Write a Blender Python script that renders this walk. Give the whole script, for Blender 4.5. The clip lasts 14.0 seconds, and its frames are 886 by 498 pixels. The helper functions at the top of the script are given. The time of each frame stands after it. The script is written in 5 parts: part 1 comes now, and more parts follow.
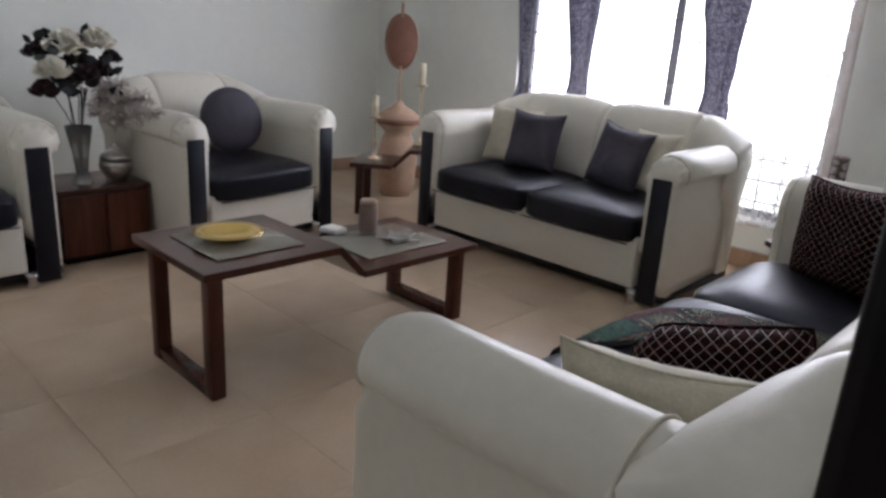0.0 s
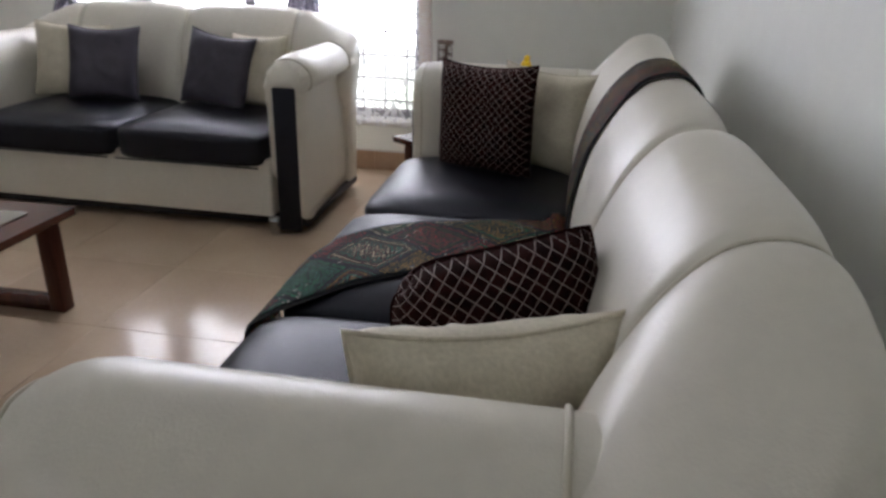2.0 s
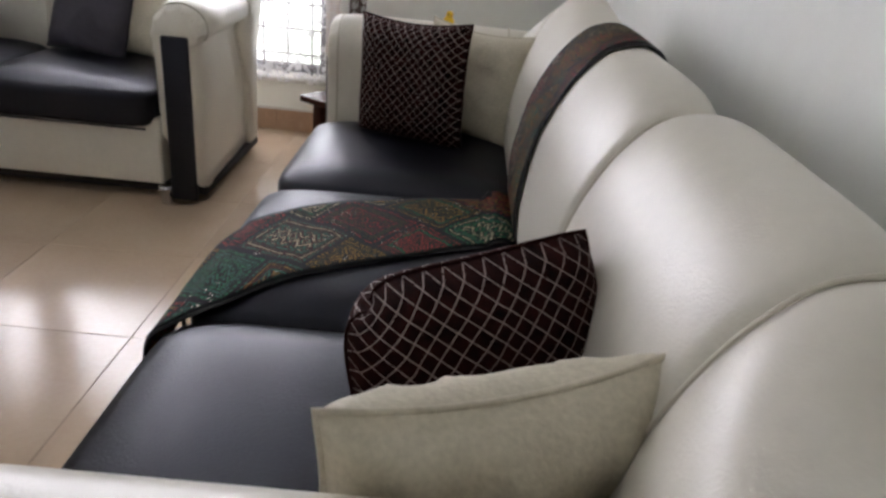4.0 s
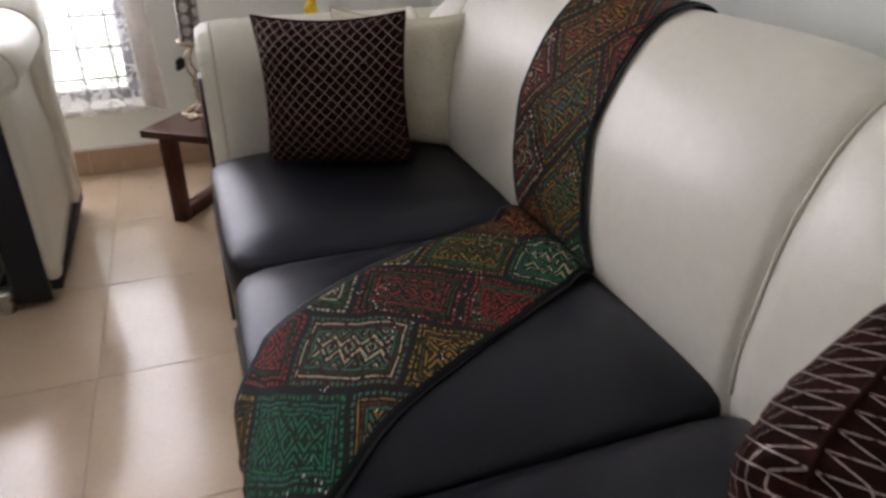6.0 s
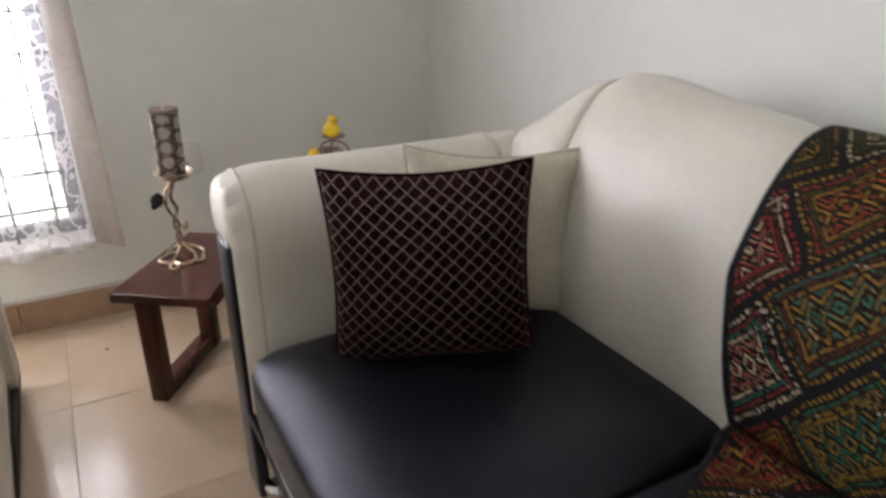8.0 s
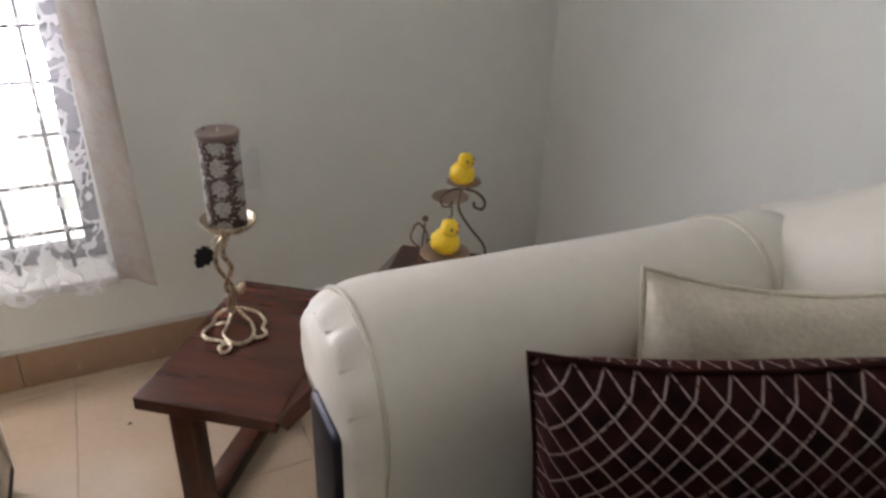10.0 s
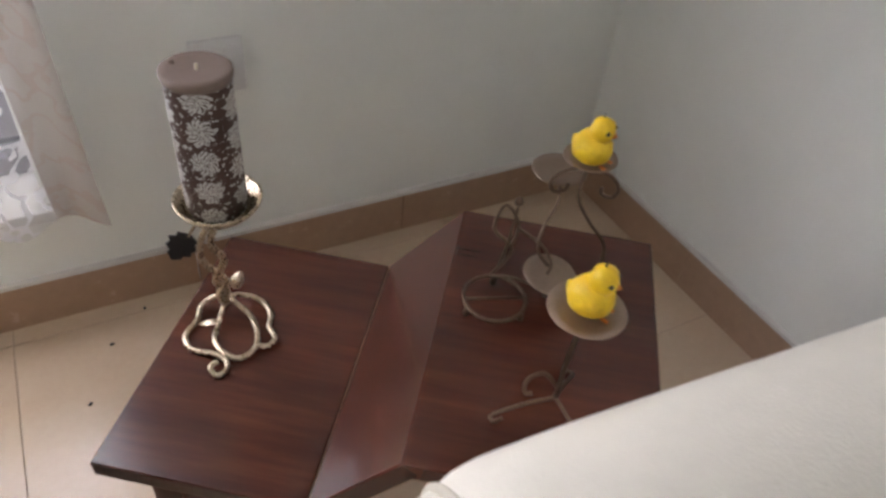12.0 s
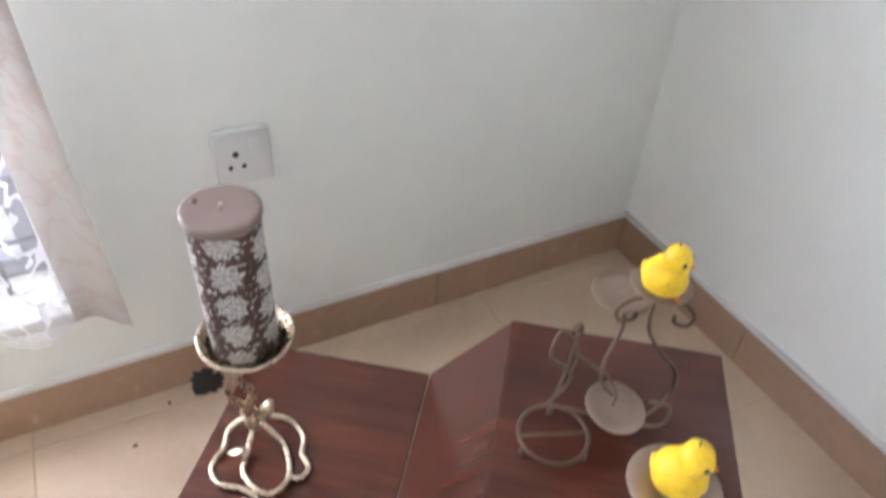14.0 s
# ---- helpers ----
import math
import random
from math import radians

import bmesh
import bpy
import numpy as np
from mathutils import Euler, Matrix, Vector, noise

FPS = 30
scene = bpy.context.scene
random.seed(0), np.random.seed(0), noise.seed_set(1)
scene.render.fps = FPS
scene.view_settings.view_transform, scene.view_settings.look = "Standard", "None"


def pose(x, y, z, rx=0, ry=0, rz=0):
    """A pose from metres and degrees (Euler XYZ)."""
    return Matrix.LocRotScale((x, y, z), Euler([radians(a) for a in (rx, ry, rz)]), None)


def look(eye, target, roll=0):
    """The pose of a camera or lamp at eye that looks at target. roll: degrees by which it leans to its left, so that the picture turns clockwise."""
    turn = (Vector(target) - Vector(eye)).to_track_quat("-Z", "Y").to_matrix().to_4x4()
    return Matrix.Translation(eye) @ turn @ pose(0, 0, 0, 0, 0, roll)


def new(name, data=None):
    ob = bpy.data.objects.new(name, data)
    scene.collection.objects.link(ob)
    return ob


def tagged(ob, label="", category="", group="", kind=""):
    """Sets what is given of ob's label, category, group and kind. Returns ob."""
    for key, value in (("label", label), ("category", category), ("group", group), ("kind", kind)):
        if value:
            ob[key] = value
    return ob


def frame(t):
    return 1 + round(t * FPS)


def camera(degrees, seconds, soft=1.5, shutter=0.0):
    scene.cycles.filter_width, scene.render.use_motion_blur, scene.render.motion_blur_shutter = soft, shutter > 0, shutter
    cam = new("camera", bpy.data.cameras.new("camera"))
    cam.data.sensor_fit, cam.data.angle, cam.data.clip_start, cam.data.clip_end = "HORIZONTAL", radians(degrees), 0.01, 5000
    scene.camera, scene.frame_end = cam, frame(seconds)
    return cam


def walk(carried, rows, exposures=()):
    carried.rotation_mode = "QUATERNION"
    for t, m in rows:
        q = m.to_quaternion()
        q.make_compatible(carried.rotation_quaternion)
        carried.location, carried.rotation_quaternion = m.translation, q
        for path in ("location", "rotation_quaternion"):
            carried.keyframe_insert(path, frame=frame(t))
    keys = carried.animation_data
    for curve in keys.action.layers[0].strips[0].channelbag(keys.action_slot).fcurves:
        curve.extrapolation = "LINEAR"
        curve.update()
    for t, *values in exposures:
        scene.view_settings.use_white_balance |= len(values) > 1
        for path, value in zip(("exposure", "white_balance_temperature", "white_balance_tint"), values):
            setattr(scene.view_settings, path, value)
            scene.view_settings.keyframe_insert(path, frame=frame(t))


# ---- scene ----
cam = camera(64.2, 14.0, soft=2.8, shutter=0.4)
PATH = [
    (0, (1.027, -3.014, 1.296), (-0.297, -1.638, 0.7), 3.7),
    (0.5, (0.953, -2.949, 1.263), (-0.26, -1.493, 0.626), 3.2),
    (1, (0.795, -2.91, 1.253), (-0.1, -1.249, 0.591), 1.2),
    (1.5, (0.716, -2.832, 1.209), (0.25, -1.024, 0.49), 3.7),
    (2, (0.62, -2.714, 1.186), (0.314, -0.89, 0.426), 1.7),
    (2.5, (0.565, -2.64, 1.182), (0.448, -0.797, 0.414), 4.4),
    (2.7, (0.546, -2.629, 1.179), (0.496, -0.785, 0.405), 5.9),
    (4.8, (0.357, -2.349, 1.156), (0.453, -0.561, 0.264), 4.3),
    (5, (0.292, -2.307, 1.161), (0.478, -0.526, 0.27), 4.4),
    (5.5, (0.085, -2.181, 1.15), (0.438, -0.425, 0.26), -2.2),
    (6, (-0.008, -2.015, 1.142), (0.588, -0.343, 0.221), -0.5),
    (6.5, (-0.061, -1.82, 1.154), (0.687, -0.209, 0.235), 2.0),
    (7, (-0.162, -1.63, 1.18), (0.71, -0.039, 0.337), -0.1),
    (7.5, (-0.224, -1.491, 1.196), (0.705, 0.083, 0.384), 0.3),
    (8, (-0.227, -1.303, 1.214), (0.649, 0.313, 0.436), -0.5),
    (8.5, (-0.174, -1.117, 1.222), (0.665, 0.531, 0.48), 1.1),
    (9, (-0.163, -0.941, 1.221), (0.653, 0.711, 0.466), 1.0),
    (9.2, (-0.173, -0.851, 1.219), (0.632, 0.794, 0.434), -0.3),
    (11.3, (-0.119, -0.226, 1.278), (0.644, 1.226, 0.143), 6.9),
    (11.5, (-0.118, -0.172, 1.255), (0.663, 1.244, 0.079), 6.0),
    (12, (-0.088, 0.018, 1.214), (0.688, 1.286, -0.124), 6.6),
    (12.5, (-0.074, 0.122, 1.183), (0.632, 1.342, -0.236), 4.4),
    (13, (-0.067, 0.169, 1.161), (0.63, 1.322, -0.317), 4.8),
    (13.5, (-0.072, 0.183, 1.18), (0.641, 1.369, -0.264), 4.4),
    (14, (-0.049, 0.168, 1.245), (0.687, 1.511, -0.042), 3.6),
]
walk(cam, [(t, look(eye, target, roll)) for t, eye, target, roll in PATH],
     exposures=[(0, -0.2, 6180, 10), (0.5, -0.32, 6200, 10), (1.0, -0.34, 6220, 10), (2.0, -0.16, 6360, 10), (2.7, -0.05, 6450, 10), (5.0, 0.12, 6550, 11), (5.6, 0.12, 6600, 11), (6.5, 0.26, 6700, 11), (8.0, 0.28, 6680, 11), (9.0, 0.06, 6680, 11), (11.5, 0.0, 6620, 11), (12.5, 0.63, 6380, 13), (14, 1.16, 6010, 11)])

# ---- light ----
world = bpy.data.worlds.new("sky")
scene.world = world
world.use_nodes = True
wn = world.node_tree
sky = wn.nodes.new("ShaderNodeTexSky")
sky.sky_type = 'NISHITA'
sky.sun_disc = False
sky.sun_elevation = radians(50)
sky.sun_rotation = radians(200)
wn.links.new(sky.outputs[0], wn.nodes["Background"].inputs[0])
wn.nodes["Background"].inputs[1].default_value = 0.12


def area_lamp(name, m, sx, sy, watts, colour):
    d = bpy.data.lights.new(name, 'AREA')
    d.shape, d.size, d.size_y, d.energy, d.color = 'RECTANGLE', sx, sy, watts, colour
    ob = new(name, d)
    ob.matrix_world = m
    return ob


# sky light in the window opening, and an added fill lamp in the unseen hall
area_lamp("window_daylight", pose(-1.34, 1.475, 1.42, -90, 0, 0), 2.2, 1.44, 106, (0.90, 0.885, 1.0))
area_lamp("hall_fill", pose(-1.78, -4.0, 1.1, 90, 0, -90), 1.1, 2.0, 13.0, (0.95, 0.93, 1.0))

# ---- materials ----


def mat(name, col, rough=0.5, metal=0.0, var=0.12, scale=6.0, bump=0.0, bscale=120.0, spec=0.5, coat=0.0, hue=None):
    """A painted or plain surface with colour variation at two scales and a fine relief."""
    m = bpy.data.materials.new(name)
    m.use_nodes = True
    t = m.node_tree
    b = t.nodes["Principled BSDF"]
    b.inputs["Roughness"].default_value, b.inputs["Metallic"].default_value = rough, metal
    b.inputs["Specular IOR Level"].default_value, b.inputs["Coat Weight"].default_value = spec, coat
    co = t.nodes.new("ShaderNodeTexCoord")
    n1, n2 = t.nodes.new("ShaderNodeTexNoise"), t.nodes.new("ShaderNodeTexNoise")
    n1.inputs["Scale"].default_value, n2.inputs["Scale"].default_value = scale, scale * 9
    n1.inputs["Detail"].default_value, n2.inputs["Detail"].default_value = 4, 3
    for n in (n1, n2):
        t.links.new(co.outputs["Object"], n.inputs["Vector"])
    add = t.nodes.new("ShaderNodeMath")
    add.operation = 'ADD'
    t.links.new(n1.outputs[0], add.inputs[0]), t.links.new(n2.outputs[0], add.inputs[1])
    r = t.nodes.new("ShaderNodeMapRange")
    r.inputs["From Min"].default_value, r.inputs["From Max"].default_value = 0.6, 1.4
    t.links.new(add.outputs[0], r.inputs["Value"])
    mix = t.nodes.new("ShaderNodeMix")
    mix.data_type = 'RGBA'
    lo = [c * (1 - var) for c in col]
    hi = [min(1, c * (1 + var)) for c in (hue or col)]
    mix.inputs["A"].default_value, mix.inputs["B"].default_value = (*lo, 1), (*hi, 1)
    t.links.new(r.outputs[0], mix.inputs["Factor"])
    t.links.new(mix.outputs["Result"], b.inputs["Base Color"])
    rr = t.nodes.new("ShaderNodeMapRange")
    rr.inputs["To Min"].default_value, rr.inputs["To Max"].default_value = rough * 0.85, min(1, rough * 1.2)
    t.links.new(n2.outputs[0], rr.inputs["Value"])
    t.links.new(rr.outputs[0], b.inputs["Roughness"])
    if bump:
        n3, bp = t.nodes.new("ShaderNodeTexNoise"), t.nodes.new("ShaderNodeBump")
        n3.inputs["Scale"].default_value, n3.inputs["Detail"].default_value = bscale, 3
        bp.inputs["Strength"].default_value, bp.inputs["Distance"].default_value = bump, 0.004
        t.links.new(co.outputs["Object"], n3.inputs["Vector"])
        t.links.new(n3.outputs[0], bp.inputs["Height"]), t.links.new(bp.outputs[0], b.inputs["Normal"])
    return m


class Net:
    """Short calls for building node graphs."""

    def __init__(self, m):
        self.t = m.node_tree
        self.bsdf = self.t.nodes.get("Principled BSDF")

    def node(self, kind, **props):
        n = self.t.nodes.new(kind)
        for k, v in props.items():
            if k == "op":
                n.operation = v
        return n

    def put(self, sock, v):
        if isinstance(v, bpy.types.NodeSocket):
            self.t.links.new(v, sock)
        else:
            sock.default_value = v

    def math(self, op, a, b=0.0, c=0.0):
        n = self.node("ShaderNodeMath", op=op)
        self.put(n.inputs[0], a), self.put(n.inputs[1], b), self.put(n.inputs[2], c)
        return n.outputs[0]

    def mix(self, f, a, b):
        n = self.t.nodes.new("ShaderNodeMix")
        n.data_type = 'RGBA'
        self.put(n.inputs["Factor"], f)
        self.put(n.inputs["A"], a if isinstance(a, bpy.types.NodeSocket) else (*a, 1))
        self.put(n.inputs["B"], b if isinstance(b, bpy.types.NodeSocket) else (*b, 1))
        return n.outputs["Result"]

    def noise(self, vec, scale, detail=3, out=0):
        n = self.t.nodes.new("ShaderNodeTexNoise")
        n.inputs["Scale"].default_value, n.inputs["Detail"].default_value = scale, detail
        self.t.links.new(vec, n.inputs["Vector"])
        return n.outputs[out]

    def voronoi(self, vec, scale, out="Distance"):
        n = self.t.nodes.new("ShaderNodeTexVoronoi")
        n.inputs["Scale"].default_value = scale
        self.t.links.new(vec, n.inputs["Vector"])
        return n.outputs[out]

    def ramp(self, v, stops, constant=False):
        n = self.t.nodes.new("ShaderNodeValToRGB")
        e = n.color_ramp
        e.interpolation = 'CONSTANT' if constant else 'LINEAR'
        while len(e.elements) < len(stops):
            e.elements.new(0.5)
        for el, (p, c) in zip(e.elements, stops):
            el.position, el.color = p, (*c, 1)
        self.put(n.inputs[0], v)
        return n.outputs[0]

    def xyz(self, vec):
        n = self.t.nodes.new("ShaderNodeSeparateXYZ")
        self.t.links.new(vec, n.inputs[0])
        return n.outputs

    def coord(self, which="Object"):
        return self.t.nodes.new("ShaderNodeTexCoord").outputs[which]

    def bump(self, h, strength=0.4, dist=0.003):
        n = self.t.nodes.new("ShaderNodeBump")
        n.inputs["Strength"].default_value, n.inputs["Distance"].default_value = strength, dist
        self.put(n.inputs["Height"], h)
        self.t.links.new(n.outputs[0], self.bsdf.inputs["Normal"])


def wood_mat(name, dark, light, rough=0.25, axis=0):
    """Polished timber: long grain along one local axis."""
    m = bpy.data.materials.new(name)
    m.use_nodes = True
    g = Net(m)
    mp = g.node("ShaderNodeMapping")
    s = [26.0, 26.0, 26.0]
    s[axis] = 2.2
    s[2] = 0.5 if axis == 0 else 2.2
    mp.inputs["Scale"].default_value = s
    g.t.links.new(g.coord(), mp.inputs["Vector"])
    n = g.noise(mp.outputs[0], 1.0, 6)
    f = g.noise(mp.outputs[0], 4.0, 4)
    v = g.math('ADD', g.math('MULTIPLY', n, 0.7), g.math('MULTIPLY', f, 0.3))
    broad = g.noise(mp.outputs[0], 0.22, 3)
    v = g.math('ADD', g.math('MULTIPLY', v, 0.6), g.math('MULTIPLY', broad, 0.4))
    col = g.ramp(v, [(0.34, dark), (0.50, [(a + b) / 2 for a, b in zip(dark, light)]), (0.62, light)])
    g.put(g.bsdf.inputs["Base Color"], col)
    g.bsdf.inputs["Roughness"].default_value = rough
    g.bsdf.inputs["Coat Weight"].default_value = 0.14
    g.bsdf.inputs["Coat Roughness"].default_value = 0.12
    g.bump(v, 0.03, 0.001)
    return m


def tile_mat():
    """Polished beige vitrified tile, each one a little different."""
    m = bpy.data.materials.new("floor_tile")
    m.use_nodes = True
    g = Net(m)
    co = g.coord()
    info = g.node("ShaderNodeObjectInfo")
    n1, n2 = g.noise(co, 3.0, 5), g.noise(co, 60.0, 3)
    col = g.ramp(g.math('ADD', g.math('MULTIPLY', n1, 0.75), g.math('MULTIPLY', n2, 0.25)),
                 [(0.3, (0.50, 0.375, 0.26)), (0.55, (0.56, 0.43, 0.305)), (0.75, (0.60, 0.475, 0.345))])
    hsv = g.node("ShaderNodeHueSaturation")
    g.put(hsv.inputs["Color"], col)
    g.put(hsv.inputs["Value"], g.math('ADD', g.math('MULTIPLY', info.outputs["Random"], 0.08), 0.96))
    g.put(g.bsdf.inputs["Base Color"], hsv.outputs[0])
    g.put(g.bsdf.inputs["Roughness"], g.math('ADD', g.math('MULTIPLY', g.noise(co, 9.0, 4), 0.12), 0.10))
    return m


def lattice_mat():
    """Dark maroon velvet with a raised lattice of silver thread."""
    m = bpy.data.materials.new("lattice_velvet")
    m.use_nodes = True
    g = Net(m)
    uv = g.coord("UV")
    wob = g.noise(uv, 5.0, 2)
    x, y, _ = g.xyz(uv)
    x = g.math('ADD', x, g.math('MULTIPLY', wob, 0.02))
    lines = []
    for s in (1, -1):
        q = g.math('ADD', g.math('MULTIPLY', x, 13.0), g.math('MULTIPLY', y, 13.0 * s))
        q = g.math('ABSOLUTE', g.math('SUBTRACT', g.math('FRACT', g.math('ADD', q, 40.0)), 0.5))
        lines.append(g.math('LESS_THAN', q, 0.038))
    ln = g.math('MAXIMUM', *lines)
    twist = g.math('GREATER_THAN', g.noise(uv, 160.0, 2), 0.40)
    ln = g.math('MULTIPLY', ln, twist)
    pile = g.ramp(g.noise(uv, 14.0, 4), [(0.3, (0.004, 0.0014, 0.0014)), (0.7, (0.028, 0.0064, 0.0054))])
    g.put(g.bsdf.inputs["Base Color"], g.mix(ln, pile, (0.34, 0.28, 0.26)))
    g.put(g.bsdf.inputs["Roughness"], g.math('SUBTRACT', 0.8, g.math('MULTIPLY', ln, 0.42)))
    g.put(g.bsdf.inputs["Metallic"], g.math('MULTIPLY', ln, 0.8))
    g.bsdf.inputs["Sheen Weight"].default_value = 0.10
    g.bsdf.inputs["Sheen Roughness"].default_value = 0.38
    g.bsdf.inputs["Specular IOR Level"].default_value = 0.06
    g.bsdf.inputs["Sheen Tint"].default_value = (0.55, 0.17, 0.13, 1)
    g.bump(g.math('ADD', ln, g.math('MULTIPLY', g.noise(uv, 220.0, 2), 0.4)), 0.6, 0.002)
    return m


def patchwork_mat():
    """Embroidered patchwork: tilted oblong patches, each framed by rows of coloured stitches round a lozenge motif."""
    m = bpy.data.materials.new("patchwork_embroidery")
    m.use_nodes = True
    g = Net(m)
    M = g.math
    uv = g.coord("UV")
    u0, v0, _ = g.xyz(uv)
    wob = M('SUBTRACT', g.noise(uv, 9.0, 2), 0.5)
    u1, v1 = M('ADD', u0, M('MULTIPLY', wob, 0.03)), M('ADD', v0, M('MULTIPLY', g.noise(uv, 4.0, 2), 0.08))
    a, cw, ch = radians(-42), 0.235, 0.150
    u = M('DIVIDE', M('ADD', M('MULTIPLY', u1, math.cos(a)), M('MULTIPLY', v1, math.sin(a))), cw)
    v = M('DIVIDE', M('SUBTRACT', M('MULTIPLY', v1, math.cos(a)), M('MULTIPLY', u1, math.sin(a))), ch)
    row = M('FLOOR', v)
    u = M('ADD', u, M('FRACT', M('MULTIPLY', row, 0.37)))
    cell = g.node("ShaderNodeCombineXYZ")
    g.put(cell.inputs[0], M('ADD', M('FLOOR', u), 7.0)), g.put(cell.inputs[1], row)
    wnz = g.node("ShaderNodeTexWhiteNoise")
    wnz.noise_dimensions = '2D'
    g.t.links.new(cell.outputs[0], wnz.inputs["Vector"])
    rnd, rc = wnz.outputs["Value"], g.xyz(wnz.outputs["Color"])
    lx, ly = M('MULTIPLY', M('SUBTRACT', M('FRACT', u), 0.5), cw), M('MULTIPLY', M('SUBTRACT', M('FRACT', v), 0.5), ch)
    ex, ey = M('SUBTRACT', cw / 2, M('ABSOLUTE', lx)), M('SUBTRACT', ch / 2, M('ABSOLUTE', ly))
    e = M('MINIMUM', ex, ey)
    side = M('LESS_THAN', ex, ey)
    run = M('ADD', M('MULTIPLY', ly, side), M('MULTIPLY', lx, M('SUBTRACT', 1.0, side)))
    green, red, gold, rust = (0.012, 0.14, 0.060), (0.26, 0.022, 0.018), (0.26, 0.14, 0.022), (0.095, 0.028, 0.012)
    olive, teal, cream, pine = (0.060, 0.052, 0.012), (0.022, 0.13, 0.085), (0.42, 0.35, 0.22), (0.010, 0.040, 0.022)
    ground = g.ramp(rnd, [(0.0, (0.003, 0.009, 0.006)), (0.2, (0.014, 0.004, 0.003)), (0.36, (0.010, 0.009, 0.003)), (0.52, (0.003, 0.003, 0.004)),
                          (0.64, (0.004, 0.015, 0.009)), (0.80, (0.009, 0.005, 0.003)), (0.92, (0.030, 0.006, 0.005))], True)
    one = g.ramp(rc[0], [(0.0, green), (0.2, rust), (0.4, olive), (0.58, teal), (0.74, gold), (0.88, pine)], True)
    two = g.ramp(rc[1], [(0.0, red), (0.22, cream), (0.42, green), (0.62, gold), (0.82, teal)], True)
    three = g.ramp(rc[2], [(0.0, gold), (0.25, teal), (0.45, red), (0.65, olive), (0.85, cream)], True)

    def band(lo, hi):
        return M('MULTIPLY', M('GREATER_THAN', e, lo), M('LESS_THAN', e, hi))

    dash = M('GREATER_THAN', M('FRACT', M('ADD', M('MULTIPLY', run, 85.0), 40.0)), 0.42)
    tooth = M('GREATER_THAN', M('FRACT', M('ADD', M('MULTIPLY', run, 130.0), M('ADD', M('MULTIPLY', e, 60.0), 40.0))), 0.35)
    worn = M('GREATER_THAN', g.noise(uv, 90.0, 4), 0.45)
    col = ground
    marks = None
    # centre: nested lozenges and a zigzag line
    loz = M('ADD', M('MULTIPLY', M('ABSOLUTE', M('SUBTRACT', M('FRACT', M('ADD', M('DIVIDE', lx, 0.040), 0.5)), 0.5)), 1.2), M('DIVIDE', M('ABSOLUTE', ly), 0.034))
    inner = M('GREATER_THAN', e, 0.041)
    lz = M('MULTIPLY', M('MULTIPLY', M('GREATER_THAN', M('FRACT', M('ADD', M('MULTIPLY', loz, 2.6), rc[0])), 0.55), inner), worn)
    col = g.mix(lz, col, g.mix(M('GREATER_THAN', M('FRACT', M('MULTIPLY', loz, 1.7)), 0.5), three, two))
    marks = lz
    for lo, hi, pattern, paint in ((0.0350, 0.0385, worn, two), (0.0265, 0.0320, tooth, one), (0.0195, 0.0225, worn, three), (0.0075, 0.0135, dash, two)):
        b = M('MULTIPLY', M('MULTIPLY', band(lo, hi), pattern), worn)
        col = g.mix(b, col, paint)
        marks = M('ADD', marks, b)
    seam = M('LESS_THAN', e, 0.0055)
    col = g.mix(seam, col, (0.006, 0.006, 0.008))
    # small sewn-on mirrors and white knots
    spk = M('MULTIPLY', M('LESS_THAN', g.voronoi(uv, 85.0), 0.17), M('GREATER_THAN', g.noise(uv, 8.0, 2), 0.57))
    col = g.mix(spk, col, (0.66, 0.62, 0.54))
    bord = M('LESS_THAN', M('SUBTRACT', 0.17, M('ABSOLUTE', u0)), 0.013)
    col = g.mix(bord, col, (0.006, 0.007, 0.009))
    thread = g.noise(uv, 420.0, 2)
    hsv = g.node("ShaderNodeHueSaturation")
    g.put(hsv.inputs["Color"], col), g.put(hsv.inputs["Value"], M('ADD', 0.35, M('MULTIPLY', thread, 1.2)))
    g.put(g.bsdf.inputs["Base Color"], hsv.outputs[0])
    g.bsdf.inputs["Roughness"].default_value = 0.78
    g.bsdf.inputs["Specular IOR Level"].default_value = 0.2
    g.put(g.bsdf.inputs["Metallic"], M('MULTIPLY', spk, 0.5))
    g.bump(M('ADD', marks, M('MULTIPLY', thread, 0.6)), 0.6, 0.002)
    return m


